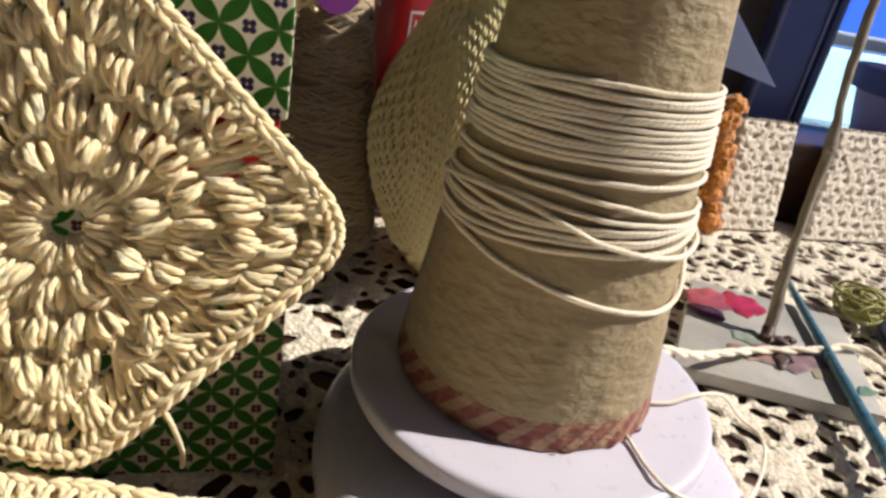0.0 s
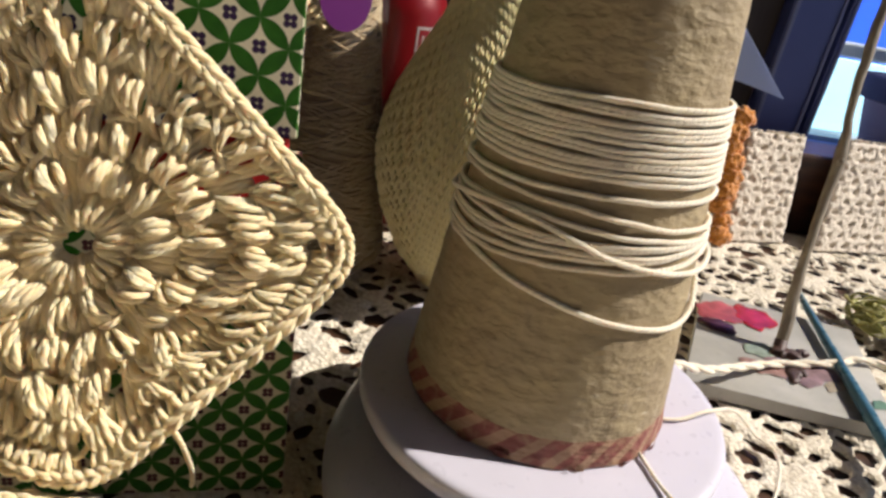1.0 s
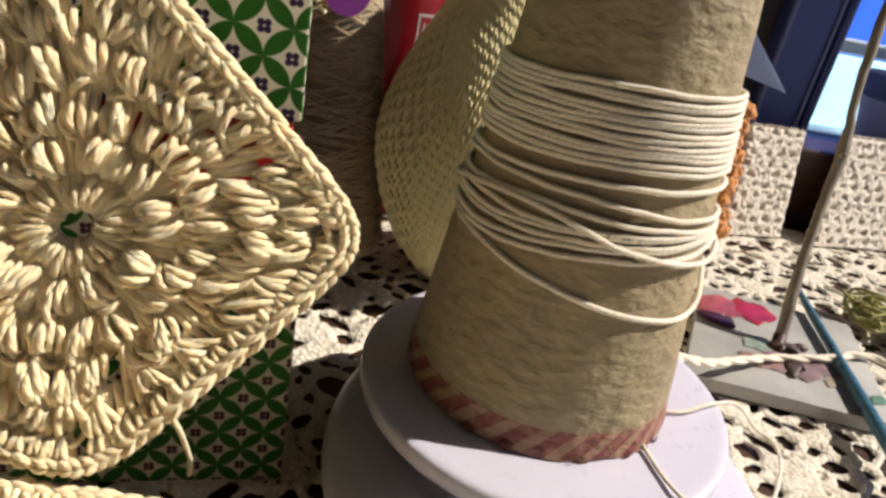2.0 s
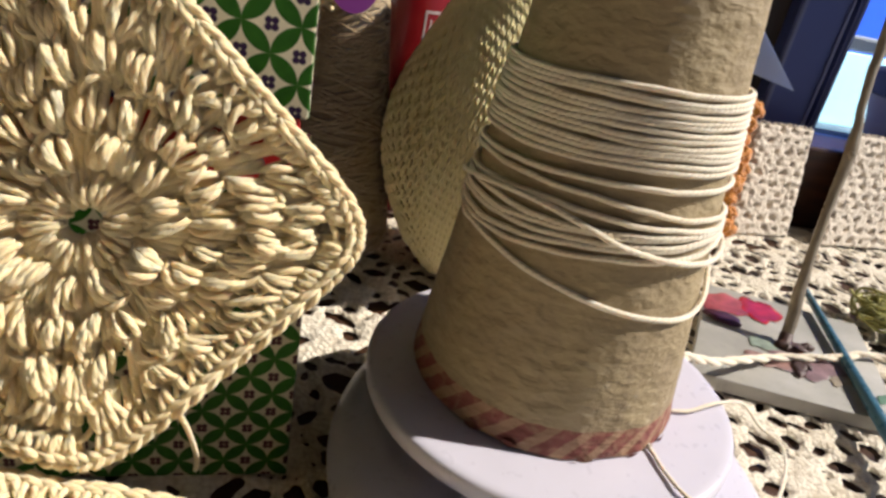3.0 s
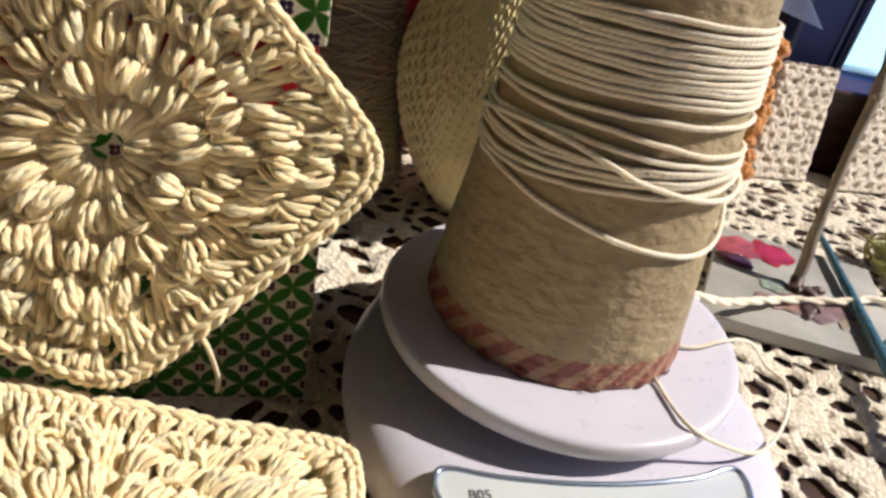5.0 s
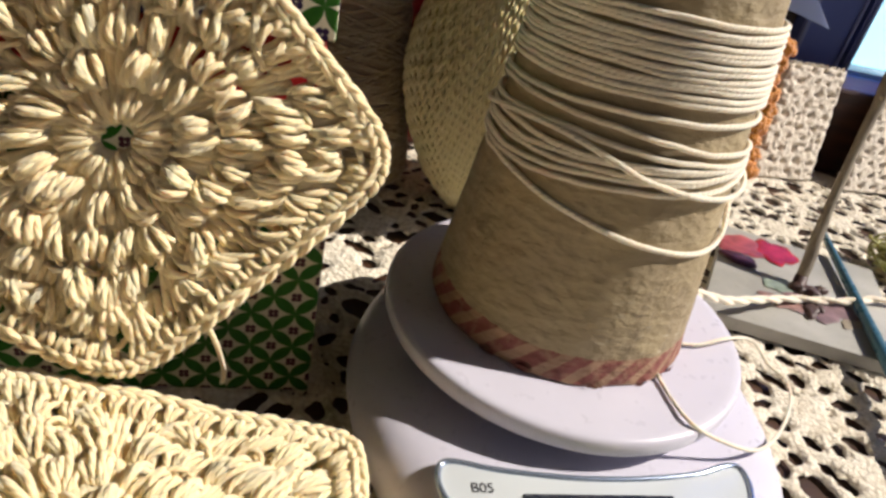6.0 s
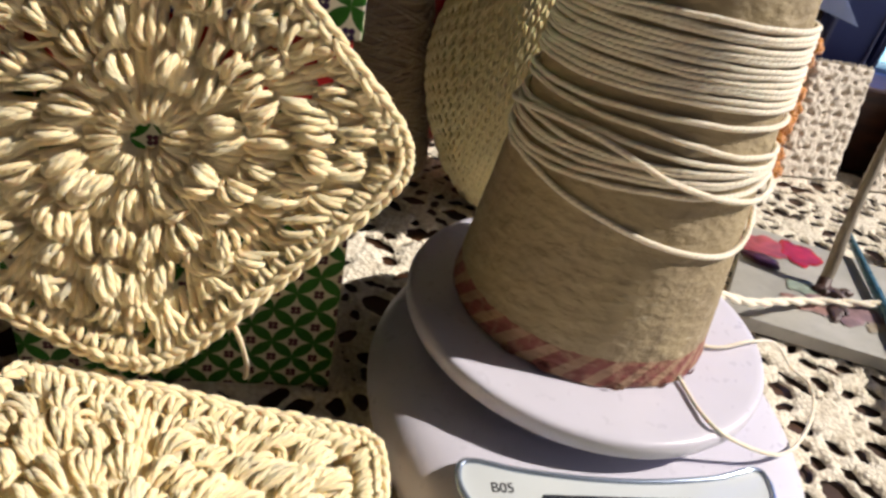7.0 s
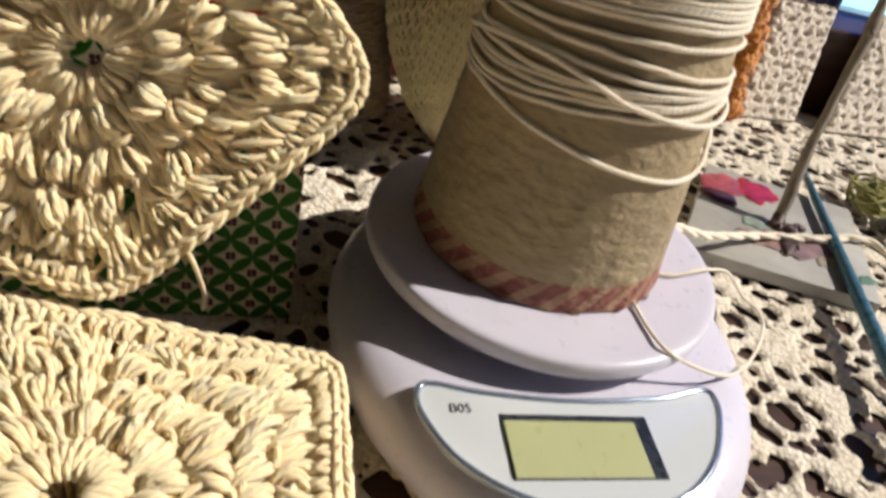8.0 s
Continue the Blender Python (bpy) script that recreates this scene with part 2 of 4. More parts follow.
def print_material(name, pitch, flower, paper_tint):
    """Printed card: green leaves round white diamonds with a small four-petalled flower in each."""
    m, nt, b = material(name, (0.7, 0.66, 0.5), 0.6)
    b.inputs["Specular IOR Level"].default_value = 0.2
    u, v = uv_axes(nt)
    k = 1.0 / pitch
    a = calc(nt, "MULTIPLY", calc(nt, "ADD", u, v), k)
    c = calc(nt, "MULTIPLY", calc(nt, "SUBTRACT", u, v), k)

    def fold(x):
        return calc(nt, "ABSOLUTE", calc(nt, "SUBTRACT", calc(nt, "FRACT", x), 0.5))

    fa, fc = fold(a), fold(c)
    hi, lo = calc(nt, "MAXIMUM", fa, fc), calc(nt, "MINIMUM", fa, fc)

    def disc(x0):
        d = calc(nt, "SUBTRACT", hi, x0)
        return calc(nt, "SQRT", calc(nt, "ADD", calc(nt, "MULTIPLY", d, d), calc(nt, "MULTIPLY", lo, lo)))

    def step(x, edge, soft):
        return calc(nt, "MULTIPLY_ADD", x, -1.0 / soft, edge / soft + 0.5)

    def clamp(x):
        return calc(nt, "MINIMUM", calc(nt, "MAXIMUM", x, 0.0), 1.0)

    leaf = clamp(step(disc(1.0), 0.716, 0.025))
    petal = clamp(step(disc(0.115), 0.090, 0.02))
    paper = ramp(nt, noise_tex(nt, 90, 3), (0.3, tuple(0.84 * c for c in paper_tint)), (0.7, paper_tint))
    green = ramp(nt, noise_tex(nt, 300, 3), (0.3, (0.014, 0.078, 0.005)), (0.7, (0.022, 0.112, 0.008)))
    col = blend(nt, leaf, paper, green)
    col = blend(nt, petal, col, flower)
    nt.links.new(col, b.inputs["Base Color"])
    bump(nt, b, noise_tex(nt, 1200, 2), 0.00005, 0.5)
    return m


card = card_material()
shell = plastic_material("lilac-white plastic", (0.615, 0.595, 0.685), 0.30)
lace_cotton = lace_material()
table_wood = wood_material("dark brown varnished wood", (0.020, 0.009, 0.005), (0.085, 0.038, 0.017), 0.4)
frame_paint = plastic_material("dark navy window paint", (0.065, 0.095, 0.29), 0.35)
# one print in two tones: the lower box's shade is in its darker paper
print_shaded = print_material("shaded tone of green leaf print", 0.0150, (0.06, 0.018, 0.024), (0.54, 0.49, 0.33))
print_lit = print_material("lit tone of green leaf print", 0.0152, (0.030, 0.014, 0.055), (0.70, 0.65, 0.50))
red_card = plastic_material("red card", (0.55, 0.02, 0.02), 0.5)
plaster = plastic_material("beige wall plaster", (0.14, 0.125, 0.105), 0.9)


def fleece_material():
    m, nt, b = material("fluffy ivory crochet", (0.74, 0.66, 0.55), 0.95)
    n = noise_tex(nt, 420, 5)
    nt.links.new(ramp(nt, n, (0.3, (0.60, 0.51, 0.41)), (0.7, (0.80, 0.73, 0.62))), b.inputs["Base Color"])
    b.inputs["Sheen Weight"].default_value = 0.5
    bump(nt, b, n, 0.0009, 0.8)
    return m


fleece = fleece_material()


# ---- the room ----
def slab(name, size, at, mat, label, category, bevel=0.0):
    me = bpy.data.meshes.new(name)
    bm = box(bmesh.new(), size, Matrix.Translation(at), bevel)
    bm.to_mesh(me)
    bm.free()
    me.materials.append(mat)
    return tagged(new(name, me), label, category, kind="structure")


X0, X1, Y0, Y1, Z0, Z1 = -1.7, 0.64, -2.2, 0.44, -0.75, 1.75
floor_wood = wood_material("brown floor boards", (0.06, 0.03, 0.015), (0.2, 0.11, 0.05), 0.5, 4.0)
slab("floor", (X1 - X0 + 0.4, Y1 - Y0 + 0.3, 0.1), ((X0 + X1) / 2, (Y0 + Y1) / 2, Z0 - 0.05), floor_wood, "brown boarded floor of the room", "floor")
slab("ceiling", (X1 - X0 + 0.2, Y1 - Y0 + 0.2, 0.1), ((X0 + X1) / 2, (Y0 + Y1) / 2, Z1 + 0.05), plaster, "plain beige plaster ceiling", "ceiling")
slab("wall_west", (0.1, Y1 - Y0 + 0.2, Z1 - Z0), (X0 - 0.05, (Y0 + Y1) / 2, (Z0 + Z1) / 2), plaster, "plain beige plaster wall", "wall")
# south wall, behind the camera, with an added unseen opening for fill light
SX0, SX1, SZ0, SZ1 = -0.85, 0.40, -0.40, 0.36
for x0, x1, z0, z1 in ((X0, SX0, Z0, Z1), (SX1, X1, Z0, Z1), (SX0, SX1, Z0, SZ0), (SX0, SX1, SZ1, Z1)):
    slab("wall_south", (x1 - x0, 0.1, z1 - z0), ((x0 + x1) / 2, Y0 - 0.05, (z0 + z1) / 2), plaster, "plain beige plaster wall with an added fill-light opening", "wall")
# east wall with the opening through which the sun comes
EY0, EY1, EZ0, EZ1 = -0.60, 0.43, -0.02, 1.50
for y0, y1, z0, z1 in ((Y0, EY0, Z0, Z1), (EY1, Y1 + 0.1, Z0, Z1), (EY0, EY1, Z0, EZ0), (EY0, EY1, EZ1, Z1)):
    slab("wall_east", (0.1, y1 - y0, z1 - z0), (X1 + 0.05, (y0 + y1) / 2, (z0 + z1) / 2), plaster, "beige plaster wall beside the bright window", "wall")
# north wall, dark wood, with the window that is seen
NX0, NX1, NZ0, NZ1 = 0.284, 0.60, 0.06, 1.2
dark_wall = wood_material("very dark brown panelling", (0.012, 0.008, 0.008), (0.03, 0.02, 0.018), 0.55, 10.0, (9, 9, 1))
for x0, x1, z0, z1 in ((X0, NX0, Z0, Z1), (NX1, X1, Z0, Z1), (NX0, NX1, Z0, NZ0), (NX0, NX1, NZ1, Z1)):
    slab("wall_north", (x1 - x0, 0.1, z1 - z0), ((x0 + x1) / 2, Y1 + 0.05, (z0 + z1) / 2), dark_wall, "very dark wooden wall around the window", "wall")

window = thing("window_1", Matrix(), "dark navy painted window with a clear pane", "window", kind="structure")
for x0, x1, y0, y1 in ((0.2855, 0.3355, 0.425, 0.475), (0.336, 0.345, 0.438, 0.475), (0.3455, 0.3520, 0.432, 0.475), (0.3525, 0.3625, 0.446, 0.475)):
    part("window_stile", box(bmesh.new(), (x1 - x0, y1 - y0, NZ1 - NZ0 - 0.01), Matrix.Translation(((x0 + x1) / 2, (y0 + y1) / 2, (NZ0 + NZ1) / 2)), 0.0015), frame_paint, window)
# thin beads coloured lighter navy to paint highlights along the frame's edges
bead_highlight = plastic_material("navy paint highlight", (0.14, 0.17, 0.34), 0.35)
for x, y, w in ((0.2885, 0.4235, 0.004), (0.3330, 0.4232, 0.0028), (0.3405, 0.4360, 0.0022), (0.3488, 0.4300, 0.0016), (0.3588, 0.4440, 0.003)):
    part("window_bead", box(bmesh.new(), (w, 0.0022, NZ1 - NZ0 - 0.012), Matrix.Translation((x, y, (NZ0 + NZ1) / 2)), 0.0006), bead_highlight, window)
part("window_rail", box(bmesh.new(), (NX1 - 0.3635, 0.03, 0.006), Matrix.Translation(((NX1 + 0.3635) / 2, 0.46, NZ0 + 0.003)), 0.001), frame_paint, window)
glass, nt, b = material("clear window glass", (0.9, 0.95, 1.0), 0.02)
b.inputs["Transmission Weight"].default_value, b.inputs["IOR"].default_value = 1.0, 1.45
pane = part("pane", box(bmesh.new(), (NX1 - 0.3635, 0.003, NZ1 - NZ0 - 0.012), Matrix.Translation(((NX1 + 0.3635) / 2, 0.464, (NZ0 + NZ1) / 2))), glass, window)
pane.visible_shadow = False

# sky light that comes in through the east opening
opening = new("opening_lamp", bpy.data.lights.new("opening_lamp", "AREA"))
opening.data.shape, opening.data.size, opening.data.size_y = "RECTANGLE", EY1 - EY0 - 0.04, EZ1 - EZ0 - 0.04
opening.data.energy, opening.data.color = 0.7, (0.46, 0.52, 1.0)
opening.matrix_world = look((X1 + 0.02, (EY0 + EY1) / 2, (EZ0 + EZ1) / 2), (0, (EY0 + EY1) / 2, (EZ0 + EZ1) / 2))

# fill lamp added in the unseen south opening to brighten camera-facing sides
behind = new("opening_lamp", bpy.data.lights.new("opening_lamp", "AREA"))
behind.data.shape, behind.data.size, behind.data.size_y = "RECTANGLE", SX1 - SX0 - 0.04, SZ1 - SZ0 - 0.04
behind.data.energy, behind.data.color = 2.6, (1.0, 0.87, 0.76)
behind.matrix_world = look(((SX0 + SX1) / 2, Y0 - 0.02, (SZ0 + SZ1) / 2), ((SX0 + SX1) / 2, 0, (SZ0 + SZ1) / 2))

# outside the window
slab("ground", (60, 60, 0.1), (0, 30.6, -0.85), plastic_material("pale paving", (0.4, 0.42, 0.42), 0.8), "pale paved yard outside the window", "ground")
white_paint = plastic_material("white painted ledge", (0.78, 0.84, 0.86), 0.5)
slab("ledge", (2.4, 0.34, 0.05), (1.15, 0.665, -0.005), white_paint, "white painted ledge outside the window", "ledge", 0.004)


def glow(name, colour, strength):
    m, nt, b = material(name, colour, 0.8)
    n = noise_tex(nt, 6, 3)
    nt.links.new(ramp(nt, n, (0.3, tuple(0.85 * c for c in colour)), (0.7, colour)), b.inputs["Emission Color"])
    b.inputs["Emission Strength"].default_value = strength
    return m


slab("backdrop", (3.4, 0.03, 0.30), (1.3, 0.87, -0.02), glow("bright hazy daylight", (0.62, 0.90, 1.0), 1.15), "bright pale daylight behind the ledge", "backdrop")
slab("backdrop", (5.0, 0.03, 2.4), (1.6, 1.25, 0.9), glow("deep blue evening sky", (0.05, 0.17, 0.80), 0.85), "deep blue sky behind the yard", "backdrop")
slab("ledge_rail", (0.40, 0.03, 0.022), (0.78, 0.83, 0.147), white_paint, "pale grey rail above the ledge", "rail", 0.004)

# ---- table and cloth ----
table = thing("table", Matrix.Translation((0, 0, -0.004)), "dark brown varnished wooden table under the lace cloth", "table")
part("tabletop", prism([(-0.75, -0.55), (0.62, -0.55), (0.62, 0.425), (-0.75, 0.425)], -0.03, 0.0, 0.003), table_wood, table)
for x, y in ((-0.68, -0.48), (0.55, -0.48), (0.55, 0.36), (-0.68, 0.36)):
    part("leg", box(bmesh.new(), (0.06, 0.06, 0.714), Matrix.Translation((x, y, -0.388)), 0.004), table_wood, table)


def lace_holes():
    rnd = random.Random(5)
    holes, pitch, turn = [], 0.074, radians(24)
    for i in range(-8, 9):
        for j in range(-8, 9):
            cx, cy = pitch * (i * math.cos(turn) - j * math.sin(turn)) + 0.135, pitch * (i * math.sin(turn) + j * math.cos(turn)) + 0.012
            if not (-0.38 < cx < 0.58 and -0.50 < cy < 0.39):
                continue
            ph = rnd.uniform(0, 0.6)
            for k in range(11):
                a = ph + 2 * math.pi * k / 11 + rnd.uniform(-0.10, 0.10)
                r = 0.0225 + rnd.uniform(-0.0015, 0.0015)
                big = rnd.choice((1.0, 1.15, 0.7, 0.9))
                holes.append((cx + r * math.cos(a), cy + r * math.sin(a), 0.0068 * big * rnd.uniform(0.85, 1.15), 0.0046 * big * rnd.uniform(0.8, 1.25), a + rnd.uniform(-0.45, 0.45)))
            for k in range(16):
                a = ph + 2 * math.pi * k / 16
                if rnd.random() < 0.6:
                    r = rnd.uniform(0.0125, 0.0140)
                    holes.append((cx + r * math.cos(a), cy + r * math.sin(a), 0.0014 * rnd.uniform(0.6, 1.3), 0.0010, a))
            mx, my = cx + pitch * 0.5 * (math.cos(turn) - math.sin(turn)), cy + pitch * 0.5 * (math.sin(turn) + math.cos(turn))
            holes.append((mx, my, 0.0085, 0.0066, rnd.uniform(0, 3)))
            for k in range(9):
                a = 2 * math.pi * k / 9 + turn + rnd.uniform(-0.12, 0.12)
                rr = rnd.uniform(0.0150, 0.0168)
                holes.append((mx + rr * math.cos(a), my + rr * math.sin(a), 0.0050 * rnd.uniform(0.6, 1.2), 0.0034 * rnd.uniform(0.6, 1.2), a + math.pi / 2 + rnd.uniform(-0.6, 0.6)))
    # smaller openings that fill the net between the motifs
    known = np.array([(x, y, max(a, b)) for x, y, a, b, w in holes])
    for k in range(9000):
        x, y, r = rnd.uniform(-0.36, 0.56), rnd.uniform(-0.48, 0.37), rnd.uniform(0.0020, 0.0046)
        u, v = x - 0.135, y - 0.012
        i, j = (u * math.cos(turn) + v * math.sin(turn)) / pitch, (-u * math.sin(turn) + v * math.cos(turn)) / pitch
        if pitch * math.hypot(i - round(i), j - round(j)) < 0.0185:
            continue
        if (np.hypot(known[:, 0] - x, known[:, 1] - y) - known[:, 2]).min() < r + 0.0016:
            continue
        holes.append((x, y, r, r * rnd.uniform(0.65, 1.0), rnd.uniform(0, 3.1)))
        known = np.vstack((known, (x, y, r)))
    return holes


def lace_cloth():
    """A sheet whose holes are cut along smooth outlines, with rounded cords between them."""
    x0, x1, y0, y1, cell = -0.34, 0.54, -0.46, 0.345, 0.0015
    nx, ny = int((x1 - x0) / cell) + 1, int((y1 - y0) / cell) + 1
    gx, gy = np.meshgrid(x0 + cell * np.arange(nx), y0 + cell * np.arange(ny), indexing="ij")
    wx = gx + 0.0009 * np.sin(gy * 900) * np.cos(gx * 310) + 0.0016 * np.sin(gy * 140 + 1)
    wy = gy + 0.0009 * np.sin(gx * 850 + 2) * np.cos(gy * 330) + 0.0016 * np.sin(gx * 150)
    d = np.full((nx, ny), 0.02)
    for cx, cy, a, b, w in lace_holes():
        i0, i1 = max(0, int((cx - 0.016 - x0) / cell)), min(nx, int((cx + 0.016 - x0) / cell))
        j0, j1 = max(0, int((cy - 0.016 - y0) / cell)), min(ny, int((cy + 0.016 - y0) / cell))
        if i1 <= i0 or j1 <= j0:
            continue
        px, py = wx[i0:i1, j0:j1] - cx, wy[i0:i1, j0:j1] - cy
        u, v = px * math.cos(w) + py * math.sin(w), -px * math.sin(w) + py * math.cos(w)
        q = (np.sqrt((u / a) ** 2 + (v / b) ** 2) - 1) * min(a, b)
        d[i0:i1, j0:j1] = np.minimum(d[i0:i1, j0:j1], q)
    verts, faces, made = [], [], {}

    def height(dist):
        return -0.0022 + 0.0022 * (1 - math.exp(-max(dist, 0) / 0.0011))

    def corner(i, j):
        key = (i, j)
        if key not in made:
            made[key] = len(verts)
            verts.append((gx[i, j], gy[i, j], height(d[i, j]) + 0.0003 * math.sin(gx[i, j] * 2100) * math.sin(gy[i, j] * 1900)))
        return made[key]

    def cross(a, b):
        key = (a, b) if a < b else (b, a)
        if key not in made:
            da, db = d[key[0]], d[key[1]]
            t = da / (da - db)
            made[key] = len(verts)
            verts.append((gx[key[0]] + t * (gx[key[1]] - gx[key[0]]), gy[key[0]] + t * (gy[key[1]] - gy[key[0]]), -0.0022))
        return made[key]

    solid = d > 0
    for i in range(nx - 1):
        for j in range(ny - 1):
            ring = ((i, j), (i + 1, j), (i + 1, j + 1), (i, j + 1))
            inside = [bool(solid[c]) for c in ring]
            if all(inside):
                faces.append([corner(*c) for c in ring])
            elif any(inside):
                poly = []
                for k in range(4):
                    a, b = ring[k], ring[(k + 1) % 4]
                    if inside[k]:
                        poly.append(corner(*a))
                    if inside[k] != inside[(k + 1) % 4]:
                        poly.append(cross(a, b))
                if len(poly) > 2:
                    faces.append(poly)
    me = bpy.data.meshes.new("lace_tablecloth")
    me.from_pydata(verts, [], faces)
    me.polygons.foreach_set("use_smooth", [True] * len(faces))
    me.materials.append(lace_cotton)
    me.update()
    ob = new("lace_tablecloth", me)
    ob.location.z = 0.0
    return tagged(ob, "cream crocheted cotton lace tablecloth full of round holes", "tablecloth", kind="stuff")


lace_cloth()

# ---- kitchen scale ----
scale_turn = radians(7.5)
kitchen_scale = thing("kitchen_scale", Matrix.Rotation(scale_turn, 4, "Z"), "lilac-white plastic kitchen scale with round plate and grey display", "scale")


def scale_plan(a):
    s = math.sin(a)
    back, front = 0.088, 0.104
    return (0.082, back if s > 0 else front)


prof = [(0.90, 0.0005), (0.955, 0.003), (0.985, 0.008), (1.0, 0.013), (0.997, 0.0165), (0.984, 0.0202), (0.955, 0.0236), (0.910, 0.0262), (0.85, 0.0281), (0.75, 0.0293), (0.6, 0.0299), (0.4, 0.0302), (0.2, 0.0303)]
body = revolve(prof, 96, scale_plan)
bmesh.ops.translate(body, verts=body.verts, vec=(0, -0.016, 0))
part("body", body, shell, kitchen_scale)
plate = revolve([(0.028, 0.0298), (0.030, 0.0364), (0.060, 0.0366), (0.0672, 0.0369), (0.0693, 0.0378), (0.0702, 0.0396), (0.0702, 0.0432), (0.0697, 0.0443), (0.0685, 0.0449), (0.066, 0.0450), (0.02, 0.0450)], 128)
part("plate", plate, shell, kitchen_scale, "round lilac-white plastic weighing plate")

# display panel on the front of the body
panel_paint, nt, b = material("pale silver panel", (0.66, 0.70, 0.72), 0.18, 0.15)
bump(nt, b, noise_tex(nt, 40, 2), 0.0002, 0.2)
chrome, nt, b = material("silver blue rim", (0.42, 0.50, 0.62), 0.22, 0.8)
lcd_green = plastic_material("grey-green display", (0.45, 0.47, 0.25), 0.3)
lcd_edge_shade = plastic_material("display edge shadow", (0.02, 0.025, 0.035), 0.25)


def panel_outline(grow=0.0):
    pts = [(-0.046, -0.0715), (-0.030, -0.0745), (0.0, -0.0770), (0.030, -0.0745), (0.0465, -0.0705), (0.0500, -0.0740), (0.0475, -0.083),
           (0.038, -0.0975), (0.022, -0.1085), (0.0, -0.1115), (-0.022, -0.1085), (-0.040, -0.0975), (-0.0495, -0.083), (-0.0505, -0.0745)]
    c = Vector((-0.0075, -0.088))
    out = []
    for p in spline([(x - 0.0075, y, 0) for x, y in pts], 5, True):
        w = Vector((p.x, p.y)) - c
        out.append(tuple(c + w * (1 + grow / w.length)))
    return out[::-1]


PANEL_TILT = Matrix.Translation((0.0034, 0.0065, 0.0)) @ Matrix.Diagonal((1.033, 1.033, 1.0, 1.0)) @ Matrix.Translation((0, -0.088, 0.0289)) @ Matrix.Rotation(radians(-4), 4, "X").inverted() @ Matrix.Translation((0, 0.088, 0))
bm = prism(panel_outline(), -0.003, 0.0012, 0.0005)
bmesh.ops.transform(bm, matrix=PANEL_TILT, verts=bm.verts)
panel = part("display_panel", bm, panel_paint, kitchen_scale, "pale silver display panel")
rim = Soup()
rim.tube([PANEL_TILT @ Vector((x, y, 0.0010)) for x, y in panel_outline(0.0006)], 0.0011, 8, closed=True)
part("rim", rim, chrome, panel, "silver blue panel rim")
# dark frame is offset to paint the recess shadow at top and right
for name, mat, cx, cy, sx, sy, z in (("display_frame", lcd_edge_shade, -0.0105, -0.0925, 0.0480, 0.0212, 0.0013), ("display", lcd_green, -0.0128, -0.0936, 0.0425, 0.0184, 0.0019)):
    bm = box(bmesh.new(), (sx, sy, 0.001), PANEL_TILT @ Matrix.Translation((cx, cy, z)), 0.0003)
    part(name, bm, mat, panel, "grey-green liquid crystal display" if name == "display" else "dark display frame standing in for shadow at top and right")
ink, nt, b = material("grey ink", (0.06, 0.06, 0.07), 0.6)
font = bpy.data.curves.new("model_text", "FONT")
font.body, font.size, font.extrude, font.align_x = "B05", 0.0045, 0.00005, "CENTER"
text = new("model_text", font)
text_mesh = bpy.data.meshes.new_from_object(text.evaluated_get(bpy.context.evaluated_depsgraph_get()))
bpy.data.objects.remove(text)
text_mesh.transform(PANEL_TILT @ Matrix.Translation((-0.0462, -0.0815, 0.0014)))
part("model_text", text_mesh, ink, panel, "small grey letters B05")

# ---- cardboard cone with string ----
CONE = Vector((-0.0028, 0.0027, 0.045))
RB, TAPER, TALL = 0.0501, 0.1224, 0.147
cone = thing("yarn_cone", Matrix.Translation(CONE), "grey-brown cardboard yarn cone wound with some white string", "yarn cone")


def dents(bm):
    for v in bm.verts:
        n = noise.noise(v.co * 45) * 0.0007 + noise.noise(v.co * 160) * 0.00015
        if v.co.z < 0.012:
            n += noise.noise(v.co * 220) * 0.0004
        r = Vector((v.co.x, v.co.y, 0)).normalized()
        v.co += r * n
    return bm


BAND = 0.0110
rows = [(RB - 0.0012, 0.0003), (RB, 0.0008)] + [(RB - TAPER * z, z) for z in np.linspace(0.003, BAND, 4)]
rows += [(RB - TAPER * z, z) for z in np.linspace(BAND + 0.006, TALL, 40)]
rows += [(RB - TAPER * TALL - 0.0015, TALL + 0.0006), (RB - TAPER * TALL - 0.003, TALL)] + [(RB - TAPER * z - 0.003, z) for z in (0.10, 0.05, 0.002)]
part("cardboard_cone", dents(revolve(rows, 120)), card, cone, "grey-brown fibrous cardboard cone")


# small torn flaps of card at the foot
rnd = random.Random(6)
for k, deg in enumerate((-128, -112, -84, -63, -52, -44)):
    a, w, h = radians(deg), rnd.uniform(0.0015, 0.0035), rnd.uniform(0.0012, 0.0028)
    bm = bmesh.new()
    out, side = Vector((math.cos(a), math.sin(a), 0)), Vector((-math.sin(a), math.cos(a), 0))
    p = out * (RB + 0.0002) + Vector((0, 0, 0.0006))
    lo = [bm.verts.new(p + side * s_ * w + out * 0.0008 * (s_ == 0)) for s_ in (-1, 0, 1)]
    hi = [bm.verts.new(p + side * (s_ * w * 0.7 + rnd.uniform(-0.0006, 0.0006)) + out * rnd.uniform(0.0006, 0.0012) + Vector((0, 0, h * rnd.uniform(0.6, 1.2)))) for s_ in (-1, 0, 1)]
    for q in (0, 1):
        bm.faces.new((lo[q], lo[q + 1], hi[q + 1], hi[q]))
    bmesh.ops.solidify(bm, geom=list(bm.faces), thickness=0.0003)
    part("torn_flap", bm, card, cone, "torn flap of card")


